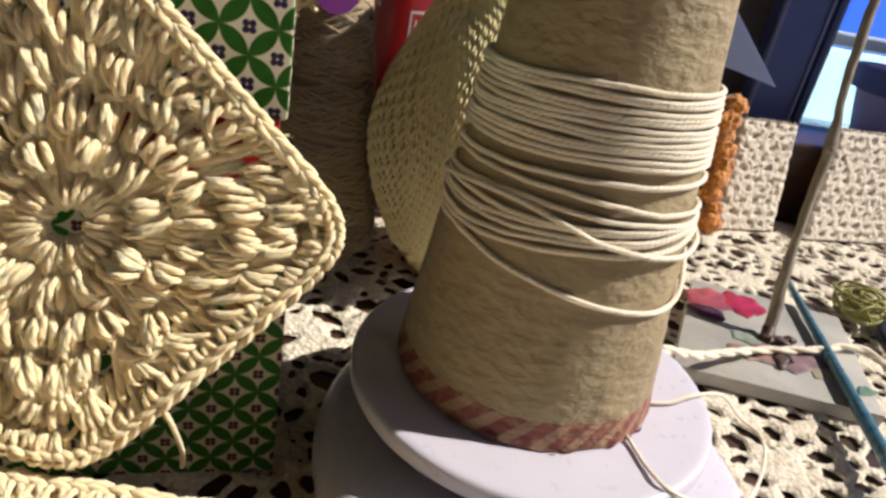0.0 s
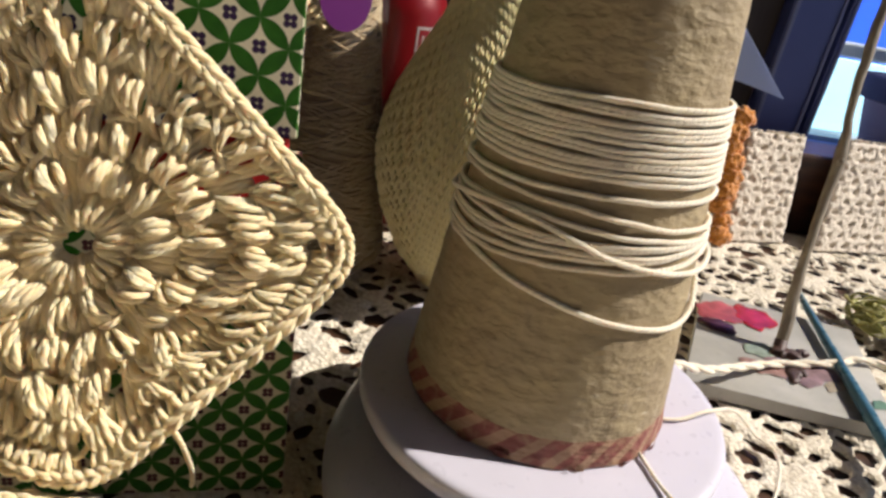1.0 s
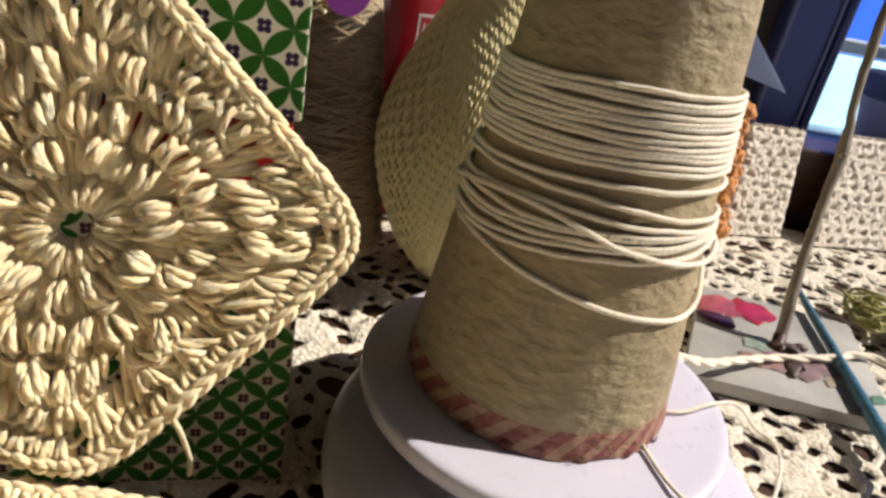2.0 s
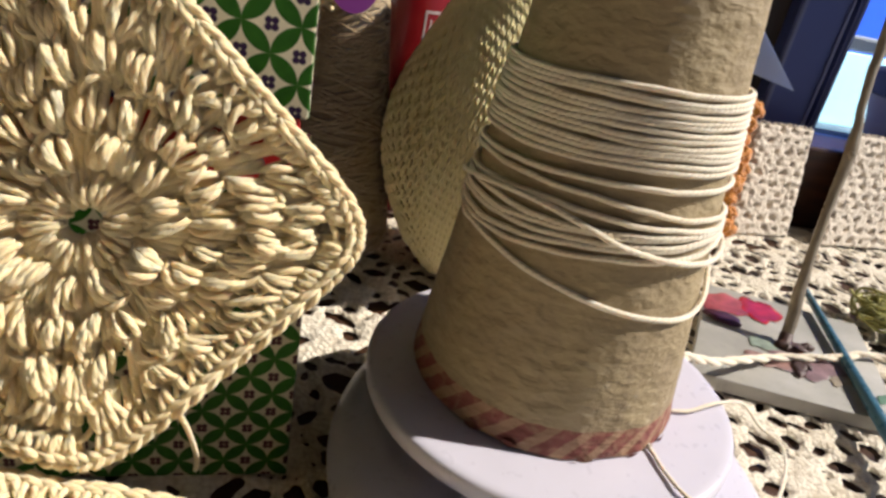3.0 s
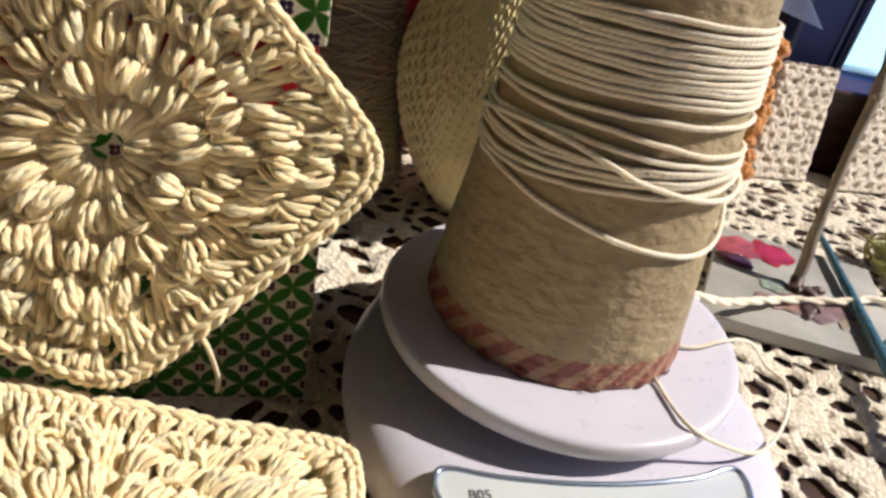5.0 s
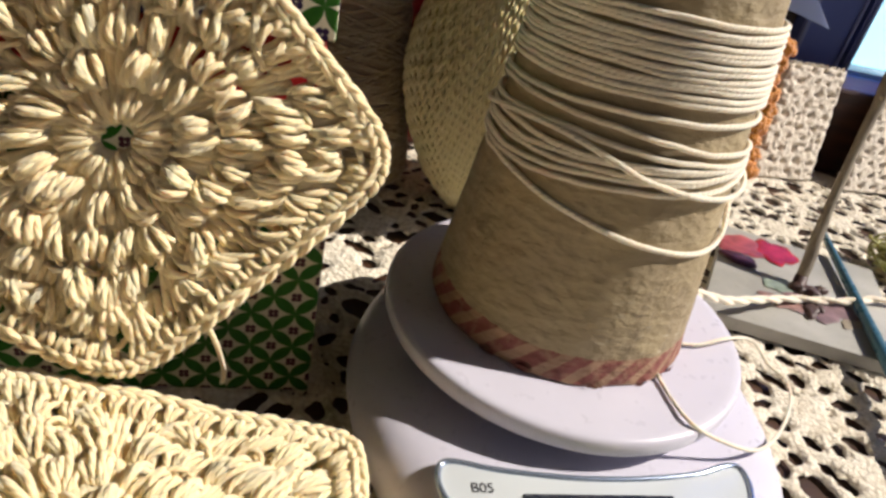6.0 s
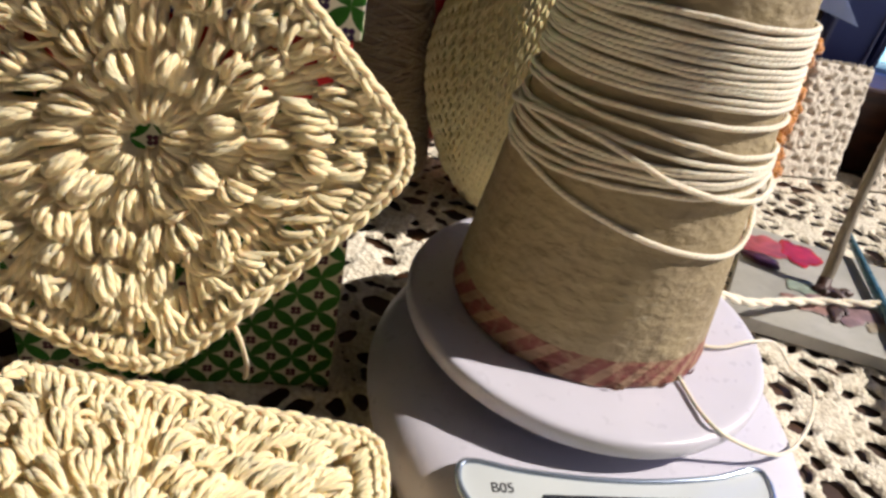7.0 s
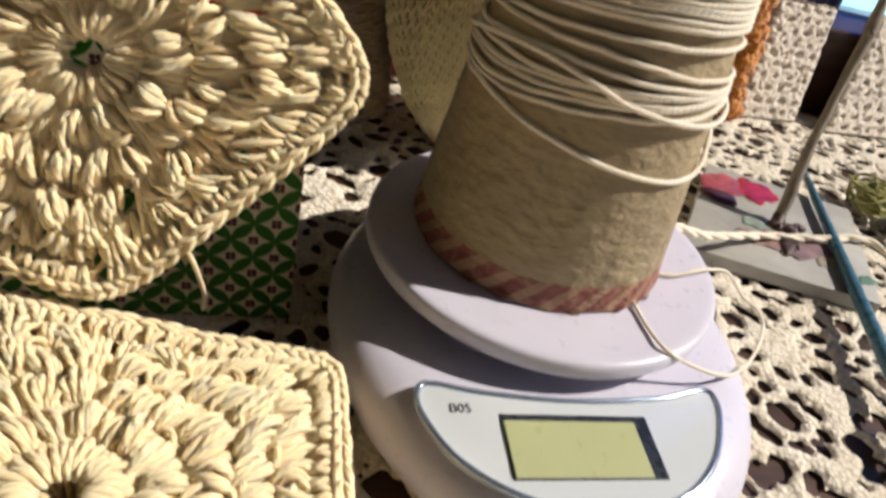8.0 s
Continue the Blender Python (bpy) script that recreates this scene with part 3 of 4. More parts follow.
def winding(z0, c, s, radius=0.0009, wobble=0.0004, seed=0, lift=0.0):
    rnd = random.Random(seed)
    ph, ph2 = rnd.uniform(0, 6), rnd.uniform(0, 6)
    pts = []
    for k in range(150):
        a = 2 * math.pi * k / 150 + 5 * ph
        z = z0 + c * math.cos(a) + s * math.sin(a) + wobble * (math.sin(2 * a + ph) + 0.6 * math.sin(5 * a + ph2) + 0.22 * math.sin(13 * a + 2 * ph) + 0.10 * math.sin(29 * a + 3 * ph2)) - CONE.z
        r = RB - TAPER * z + radius * 0.9 + lift + 0.0004
        pts.append((r * math.cos(a), r * math.sin(a), z))
    t = Soup()
    t.tube(pts, radius, 7, closed=True)
    return t


turns = []
N = 13
for k in range(N):
    f_ = (k + 0.14 * math.sin(k * 2.3)) / (N - 1)
    turns.append((0.1612 - 0.0227 * f_, 0.0011 - 0.0008 * f_, -0.0003 - 0.0021 * f_, 0.0))
turns += [(0.1329, 0.0011, -0.003, 0.0), (0.1268, -0.0026, -0.0029, 0.0), (0.1223, -0.0016, -0.0027, 0.0), (0.1210, 0.0008, -0.0010, 0.0),
          (0.1196, 0.0020, -0.0014, 0.0), (0.1180, 0.0032, -0.0010, 0.0), (0.1165, 0.0040, -0.0004, 0.0), (0.1150, 0.0046, 0.0014, 0.0)]
for k, (z0, c, s, lift) in enumerate(turns):
    part("string_turn", winding(z0, c, s, 0.00092, 0.00036 if k < 14 else 0.0006, k, lift), string, cone)


def on_cone(deg, z, lift=0.0012):
    a, h = radians(deg), z - CONE.z
    r = RB - TAPER * h + lift
    return (r * math.cos(a), r * math.sin(a), h)


crossing = Soup()
crossing.tube(spline([on_cone(a, z, 0.0028) for a, z in ((171, 0.119), (-165, 0.1225), (-143, 0.1250), (-125, 0.1250), (-107, 0.1222), (-91, 0.1184), (-66, 0.1150), (-40, 0.1135), (-10, 0.115), (30, 0.118), (80, 0.119), (130, 0.118))], 8, True), 0.00095, 7, closed=True)
part("string_turn", crossing, string, cone, "string turn that crosses over the others")
loop = Soup()
loop.tube(spline([on_cone(a, z) for a, z in ((-173, 0.110), (-158, 0.1085), (-144, 0.107), (-124, 0.104), (-94, 0.0995), (-67, 0.0960), (-45, 0.0950), (-27, 0.100), (0, 0.108), (40, 0.114), (90, 0.116), (140, 0.114))], 8, True), 0.00095, 7, closed=True)
part("string_turn", loop, string, cone, "loose hanging string loop")

thread = thing("loose_string", Matrix(), "thin white string end looping off the cone foot over the scale", "string")
s = Soup()
s.tube(spline([(0.027, -0.0378, 0.0475), (0.0282, -0.0395, 0.0462), (0.03, -0.0502, 0.0462), (0.0336, -0.0589, 0.0462), (0.0451, -0.0582, 0.0405), (0.06, -0.0553, 0.035), (0.0741, -0.0458, 0.03), (0.0912, -0.0279, 0.024),
               (0.1064, -0.0067, 0.02), (0.1107, 0.0064, 0.019), (0.1029, 0.0108, 0.0225), (0.0848, 0.004, 0.0385), (0.0644, -0.0095, 0.0470), (0.0509, -0.0158, 0.0466), (0.041, -0.0164, 0.0462)], 8), 0.00072, 7)
part("string", s, string, thread)


# ---- crocheted squares ----
def crochet_square(name, centre, corners, label, seed, dense=1.0, bluntness=7, group="crocheted squares"):
    """corners: right, top, left, bottom (counter-clockwise as it is seen). Stitches go round in rows of clusters."""
    rnd = random.Random(seed)
    C, K = Vector(centre), [Vector(c) for c in corners]
    n = (K[0] - K[2]).cross(K[1] - K[3]).normalized()
    mid = sum(K, Vector()) / 4
    root = thing(name, Matrix.Translation(C), label, "crochet square", group)

    def place(rho, th, h):
        w = min(1.0, max(0.0, (rho - 0.25) / 0.65))
        w = w * w * (3 - 2 * w)
        th -= 0.13 * w * math.sin(4 * (th - math.pi / 4))
        big = (abs(math.cos(th)) ** bluntness + abs(math.sin(th)) ** bluntness) ** (-1 / bluntness)
        r = rho * ((1 - w) + w * big)
        s, t = r * math.cos(th), r * math.sin(th)
        p = ((1 + s) * (1 + t) * K[0] + (1 - s) * (1 + t) * K[1] + (1 - s) * (1 - t) * K[2] + (1 + s) * (1 - t) * K[3]) / 4
        p += (C - mid) * max(0, 1 - s * s) * max(0, 1 - t * t)
        swell = 0.0016 * noise.noise(Vector((s * 2.1, t * 2.1, seed)))
        return p + n * (h + swell) - C

    def strand(soup, foot, belly, head, h, fat, low=0.0, sink=0.0016):
        """A soft strand from foot over belly to head, each (rho, angle); both its ends dive into the fabric."""
        pts = []
        for k in range(9):
            f = k / 8
            u0, u1, u2 = (1 - f) * (1 - 2 * f), 4 * f * (1 - f), f * (2 * f - 1)
            rho, a = (foot[q] * u0 + belly[q] * u1 + head[q] * u2 for q in (0, 1))
            pts.append(place(rho, a, low + h * math.sin(math.pi * f) ** 0.6 - sink * abs(2 * f - 1) ** 5))
        soup.tube(pts, lambda f: fat * (0.80 + 0.22 * math.sin(math.pi * min(1, max(0, f)))), 8)

    def off_corner(w):
        return abs((w % (math.pi / 2)) - math.pi / 4)

    #          rho0  rho1  clusters strands height fat   width at foot, belly and head
    rounds = ((0.086, 0.270, 14, 2, 0.0016, 0.00106, 0.80, 0.86, 0.90), (0.255, 0.455, 16, 4, 0.0037, 0.00108, 0.50, 0.90, 0.46), (0.430, 0.615, 21, 4, 0.0037, 0.00106, 0.42, 0.94, 0.62),
              (0.590, 0.760, 25, 5, 0.0034, 0.00104, 0.34, 0.90, 0.80), (0.735, 0.900, 28, 5, 0.0026, 0.00102, 0.24, 0.70, 1.06))
    for ri, (r0, r1, count, strands, h, fat, wide_foot, wide_belly, wide_head) in enumerate(rounds):
        count, fat, h = round(count * dense), fat / dense ** 0.5, h / dense ** 0.4
        span = 2 * math.pi / count
        for c in range(count):
            a = span * (c + 0.5 * (ri % 2)) + math.pi / 4 + rnd.uniform(-0.16, 0.16) * span * (ri > 0)
            tip = max(0.0, 1 - off_corner(a) / 0.30) * (ri > 1)
            lean = (rnd.uniform(-0.50, 0.50) + 0.12) * span * (ri > 0)
            axis = math.floor(a / (math.pi / 2)) * math.pi / 2 + math.pi / 4
            shift, dome, plump = rnd.uniform(-0.022, 0.022) * (ri > 0), rnd.uniform(0.65, 1.25), rnd.uniform(0.88, 1.15)
            soup = Soup()
            for k in range(strands):
                f = (k + 0.5) / strands - 0.5
                af, ab, ah = (a + f * span * wide_foot, a + lean * 0.5 + f * span * wide_belly * plump, a + lean + f * span * wide_head)
                rf, rh = r0 + shift + rnd.uniform(-0.020, 0.020), r1 + shift + rnd.uniform(-0.055, 0.015) - 0.10 * f * f
                if ri == 4 and tip > 0:
                    af, ah, rf = axis + (af - axis) * (1 - 0.5 * tip), axis + (ah - axis) * (1 + 0.25 * tip), rf - 0.02 * tip
                    rh -= 0.10 * max(0.0, 1 - abs(ah - axis) / 0.15)
                hh = h * dome * (0.50 + 0.60 * math.cos(f * 3.0)) * rnd.uniform(0.82, 1.18)
                strand(soup, (rf, af), ((rf + rh) / 2, ab + rnd.uniform(-0.15, 0.15) * span), (rh, ah), hh, fat * rnd.uniform(0.90, 1.10))
            if ri in (1, 2, 3) and rnd.random() < 0.7:
                # one more loop over the top of the puff
                f = rnd.uniform(-0.16, 0.16)
                strand(soup, (r0 + 0.03 + shift, a + f * span * 0.4), ((r0 + r1) / 2 + shift, a + lean * 0.5 + f * span), (r1 - 0.03 + shift, a + lean + f * span * 0.5), h * dome * 1.30, fat)
            if ri and rnd.random() < 0.55:
                # the chain that ties the heads together
                slant = rnd.uniform(-0.035, 0.035)
                strand(soup, (r1 - 0.015 + shift - slant, a + lean - 0.34 * span), (r1 + shift, a + lean), (r1 - 0.012 + shift + slant, a + lean + 0.34 * span), h * rnd.uniform(0.3, 0.65), fat * 0.92, 0.0, 0.0014)
            # the under layer between the clusters
            for k in range(strands + 1):
                f = (k + 0.5) / (strands + 1) - 0.5
                if ri == 4 and off_corner(a + f * span) < 0.05 or (ri > 1 and rnd.random() < 0.10):
                    continue
                b_ = a + f * span * 1.05
                strand(soup, (r0 - 0.01, b_), ((r0 + r1) / 2, b_ + rnd.uniform(-0.1, 0.1) * span), (r1 + 0.01 - 0.09 * tip * (ri == 4), b_), 0.0006, fat * 1.28, -0.0014, 0.0006)
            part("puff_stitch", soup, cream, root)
    # the edge: a V of two legs, then a braid of paired slanting links
    links = round(84 * dense ** 0.4)
    for c in range(links):
        soup = Soup()
        a0, da = 2 * math.pi * (c + rnd.uniform(-0.12, 0.12)) / links, 2 * math.pi / links
        for fa, fb in ((0.10, -0.34), (0.16, 0.40)):
            rf = 0.868 + rnd.uniform(-0.012, 0.008)
            if off_corner(a0) < 0.062:
                continue
            strand(soup, (rf, a0 + fa * da), (0.920, a0 + (fa + fb) * 0.55 * da), (0.972, a0 + fb * da), 0.0020 * rnd.uniform(0.7, 1.3), 0.00106)
            strand(soup, (rf - 0.01, a0 + (fa + 0.3) * da), (0.920, a0 + (fb + 0.35) * da), (0.975, a0 + (fb + 0.35) * da), 0.0004, 0.00112, -0.0012, 0.0004)
        for ra, rb, ha, hb in ((0.962, 0.990, 0.0006, rnd.uniform(0.0020, 0.0030)), (1.016 + rnd.uniform(-0.006, 0.006), 0.990, -0.0002, rnd.uniform(0.0016, 0.0026))):
            pts = [place(ra + (rb - ra) * f + 0.010 * math.sin(math.pi * f) * (1 if ra > 1 else -1), a0 + da * (-0.30 + 1.6 * f), ha + (hb - ha) * math.sin(math.pi * f * 0.8)) for f in (0, 0.2, 0.4, 0.6, 0.8, 1.0)]
            soup.tube(pts, lambda f: 0.00118 * (0.62 + 0.42 * math.sin(math.pi * min(1, f * 0.9 + 0.1))), 8)
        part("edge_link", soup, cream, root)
    return root


crochet_square("crochet_square", (-0.1489, -0.045, 0.1051), ((-0.0716, -0.0364, 0.1091), (-0.1479, -0.034, 0.1827), (-0.2472, -0.0542, 0.0729), (-0.1426, -0.0647, 0.0342)), "cream cotton crocheted square leaning on the green box", 3)
lower = crochet_square("crochet_square", (-0.1300, -0.1240, 0.035), ((-0.0718, -0.0722, 0.033), (-0.1820, -0.0640, 0.033), (-0.1930, -0.1830, 0.033), (-0.0570, -0.1800, 0.033)), "cream cotton crocheted square on top of a small stack", 8, 1.14, 14)
for k, (dx, dy, turn) in enumerate(((0.0015, 0.001, 2.0), (-0.001, -0.0015, -2.5), (0.0005, 0.0005, 1.0))):
    under = copy_thing(lower, Matrix.Translation((-0.1300 + dx, -0.1240 + dy, 0.0255 - 0.0088 * k)) @ Matrix.Rotation(radians(turn), 4, "Z"))
    tagged(under, "cream cotton crocheted square lying under another one")

# ---- tall printed box ----
box_turn = math.atan2(0.1582, 0.9874)
BOX = Vector((-0.0932, -0.0219, 0.0))
gift_box = thing("gift_box", Matrix.Translation(BOX) @ Matrix.Rotation(box_turn, 4, "Z"), "tall green leaf-patterned gift box with a red band", "box")


def card_block(x0, x1, y0, y1, z0, z1, bevel=0.0008):
    bm = box(bmesh.new(), (x1 - x0, y1 - y0, z1 - z0), Matrix.Translation(((x0 + x1) / 2, (y0 + y1) / 2, (z0 + z1) / 2)), bevel)
    bm.normal_update()
    lay = bm.loops.layers.uv.new("UVMap")
    for f in bm.faces:
        n = f.normal
        for l in f.loops:
            c = l.vert.co
            l[lay].uv = (c.x, c.z) if abs(n.y) > 0.6 else (c.y, c.z) if abs(n.x) > 0.6 else (c.x, c.y)
    return bm


part("body", card_block(-0.108, 0.0, 0.0, 0.055, 0.0, 0.114), print_shaded, gift_box, "green leaf-printed lower part")
part("collar", card_block(-0.1060, -0.0058, 0.0015, 0.0535, 0.1143, 0.138), red_card, gift_box, "plain red inner band")
part("lid", card_block(-0.1125, -0.0036, -0.0008, 0.056, 0.1350, 0.232), print_lit, gift_box, "lid with the same green leaf print, lit tone")

# ---- tail of the leaning square ----
tail = thing("yarn_tail", Matrix(), "loose cream yarn end hanging from the crocheted square", "yarn end")
s = Soup()
s.tube(spline([(-0.126, -0.0545, 0.0582), (-0.1236, -0.0546, 0.0562), (-0.1205, -0.0531, 0.0483), (-0.1197, -0.0474, 0.0354), (-0.1198, -0.0424, 0.0244), (-0.1216, -0.0376, 0.0144)], 6), 0.00085, 7)
part("strand", s, cream, tail)


# ---- things at the back ----
def surface(profile, z, a, cx, cy, flat=1.0):
    r = np.interp(z, [p[0] for p in profile], [p[1] for p in profile])
    return Vector((cx + r * math.cos(a), cy + r * flat * math.sin(a), z))


def knitted_pouch():
    """A slumped knitted pouch: a soft body with rows of V stitches standing on it."""
    prof = [(0.0, 0.020), (0.006, 0.027), (0.023, 0.041), (0.051, 0.0535), (0.070, 0.0585), (0.084, 0.0600), (0.100, 0.0580), (0.117, 0.0525), (0.140, 0.0415), (0.159, 0.031), (0.185, 0.024)]
    root = thing("knitted_pouch", Matrix.Translation((-0.0150, 0.1630, 0.0)), "pale yellow knitted cotton pouch standing on the lace cloth", "pouch")
    bm = revolve([(r - 0.0030, z) for z, r in prof], 48)
    part("lining", bm, knit_yarn, root)
    soup, rows, cols = Soup(), 36, 66
    skew = 0.9
    for i in range(-16, rows + 16):
        for j in range(cols):
            z0 = 0.002 + 0.181 * i / rows + 0.036 * (2 * math.pi * j / cols - 4.2)
            if not 0.001 < z0 < 0.178:
                continue
            a0 = 2 * math.pi * j / cols + skew * z0 / 0.18
            if not (math.pi * 0.75 < a0 % (2 * math.pi) < math.pi * 1.95):
                continue
            da, dz = 2 * math.pi / cols, 0.181 / rows
            rib = 0.0024 * (i % 2 - 0.5) * min(1.0, max(0.06, (4.15 - a0 % (2 * math.pi)) / 0.3))
            for side in (-1, 1):
                pts = []
                for f in (0.0, 0.33, 0.66, 1.0):
                    p = surface(prof, z0 + dz * 1.45 * f, a0 + side * da * (0.06 + 0.40 * f) + skew * dz * f / 0.18, 0, 0)
                    out = Vector((math.cos(a0), math.sin(a0), 0))
                    pts.append(p + out * (0.0011 * math.sin(math.pi * f) + rib + 0.0006 * noise.noise(p * 60)))
                soup.tube(pts, 0.00142, 6, caps=False)
    tagged(part("knitting", soup, knit_yarn, root, "rows of small knitted stitches"), kind="stuff")
    hem = Soup()
    for k in range(3):
        pts = [surface(prof, 0.1835 - 0.0035 * k + 0.0016 * math.sin(9 * a + k), a, 0, 0) + Vector((0.0016 * math.cos(a), 0.0016 * math.sin(a), 0)) for a in (2 * math.pi * q / 90 for q in range(90))]
        hem.tube(pts, 0.0019, 6, closed=True)
    part("hem", hem, knit_yarn, root, "thick rolled knitted hem")
    return root


knitted_pouch()


clear_wrap, nt, b = material("clear plastic wrap", (0.9, 0.92, 1.0), 0.12)
b.inputs["Alpha"].default_value = 0.035
bump(nt, b, noise_tex(nt, 55, 4), 0.004, 0.8)


def wound_cone(at, label):
    root = thing("wound_yarn_cone", Matrix.Translation(at), label, "yarn cone")
    prof = [(0.0, 0.032), (0.01, 0.0370), (0.05, 0.0325), (0.09, 0.0270), (0.133, 0.0215), (0.165, 0.0180), (0.19, 0.0160)]
    part("core", revolve([(r - 0.001, z) for z, r in prof], 40), beige, root)
    rnd = random.Random(21)
    for layer in range(5):
        for k in range(26):
            soup = Soup()
            ph, slope, z0 = rnd.uniform(0, 6.28), rnd.uniform(0.006, 0.016) * rnd.choice((-1, 1)), rnd.uniform(0.012, 0.165)
            pts = []
            for q in range(60):
                a = 2 * math.pi * q / 60
                z = min(0.186, max(0.004, z0 + slope * math.sin(a + ph) + 0.001 * math.sin(3 * a + k)))
                p = surface(prof, z, a, 0, 0)
                pts.append(p + Vector((math.cos(a), math.sin(a), 0)) * (0.0003 + 0.0007 * layer / 4))
            soup.tube(pts, 0.0012, 5, closed=True)
            part("winding", soup, beige, root)
    wrap = revolve([(r + 0.0042 + 0.0010 * math.sin(90 * z), z) for z, r in ((0.002, 0.037), (0.03, 0.0350), (0.06, 0.0312), (0.10, 0.0258), (0.13, 0.0220), (0.16, 0.0185))], 40)
    for f in [f for f in wrap.faces if len(f.verts) > 4]:
        wrap.faces.remove(f)
    for v in wrap.verts:
        v.co += Vector((v.co.x, v.co.y, 0)).normalized() * 0.0022 * noise.noise(v.co * 70)
    ring = part("plastic_wrap", wrap, clear_wrap, root, "loose clear plastic wrap")
    ring.visible_shadow = False
    puff = Soup()
    for k in range(16):
        a = -2.4 + rnd.uniform(-0.8, 0.8)
        c = Vector((0.024 * math.cos(a), 0.024 * math.sin(a), 0.152 + rnd.uniform(-0.012, 0.016)))
        pts = [c + Vector((rnd.uniform(-1, 1) * 0.004 + 0.010 * (f - 0.5) * math.cos(a + 1.57), -0.003 * math.sin(math.pi * f) - 0.002, 0.014 * (f - 0.5))) for f in (0, 0.25, 0.5, 0.75, 1)]
        puff.tube(spline(pts, 3), 0.0013, 6)
    part("loose_yarn", puff, cream, root, "loose cream yarn tufts")
    return root


wound_cone((-0.104, 0.176, 0.0), "beige cotton yarn wound on a cone behind the box")
purple = plastic_material("purple paper", (0.22, 0.03, 0.26), 0.6)
tag = thing("paper_tag", Matrix.Translation((-0.1005, 0.142, 0.161)) @ pose(0, 0, 0, 80, 0, 8), "purple round paper tag on the wound yarn cone", "tag")
part("card", prism([(0.013 * math.cos(a), 0.017 * math.sin(a)) for a in (2 * math.pi * q / 40 for q in range(40))], 0, 0.0006), purple, tag)

# red drinks can
can_red, nt, b = material("glossy red can paint", (0.19, 0.004, 0.008), 0.28, 0.15)
bump(nt, b, noise_tex(nt, 80, 2), 0.0002, 0.3)
tin, nt, b = material("brushed aluminium", (0.62, 0.62, 0.63), 0.3, 1.0)
can_white = plastic_material("white can print", (0.42, 0.36, 0.36), 0.35)
can = thing("drinks_can", Matrix.Translation((-0.073, 0.262, 0.0)), "red drinks can with white print behind the pouch", "can")
part("can_body", revolve([(0.024, 0.0), (0.027, 0.003), (0.0325, 0.010), (0.033, 0.014), (0.033, 0.148), (0.031, 0.155), (0.027, 0.163)], 64), can_red, can)
part("can_top", revolve([(0.0262, 0.1632), (0.0268, 0.1645), (0.0260, 0.1655), (0.0245, 0.1648), (0.0235, 0.1625), (0.010, 0.1622)], 48), tin, can, "silver can top")
mark = Soup()


def can_bar(a0, a1, z0, z1):
    b0 = len(mark.v)
    for z in (z0, z1):
        for q in range(5):
            a = a0 + (a1 - a0) * q / 4
            mark.v.append(Vector((0.0332 * math.cos(a), 0.0332 * math.sin(a), z)))
    for q in range(4):
        mark.face((b0 + q, b0 + q + 1, b0 + q + 6, b0 + q + 5), [(0, 0)] * 4)


for a0, a1, z0, z1 in ((-1.20, -0.84, 0.1405, 0.1424), (-1.20, -1.155, 0.125, 0.1405), (-1.20, -0.98, 0.1235, 0.125), (-1.07, -0.90, 0.1315, 0.1332), (-1.08, -1.04, 0.128, 0.137)):
    can_bar(a0, a1, z0, z1)
part("print", mark, can_white, can, "plain white shapes printed on the can")


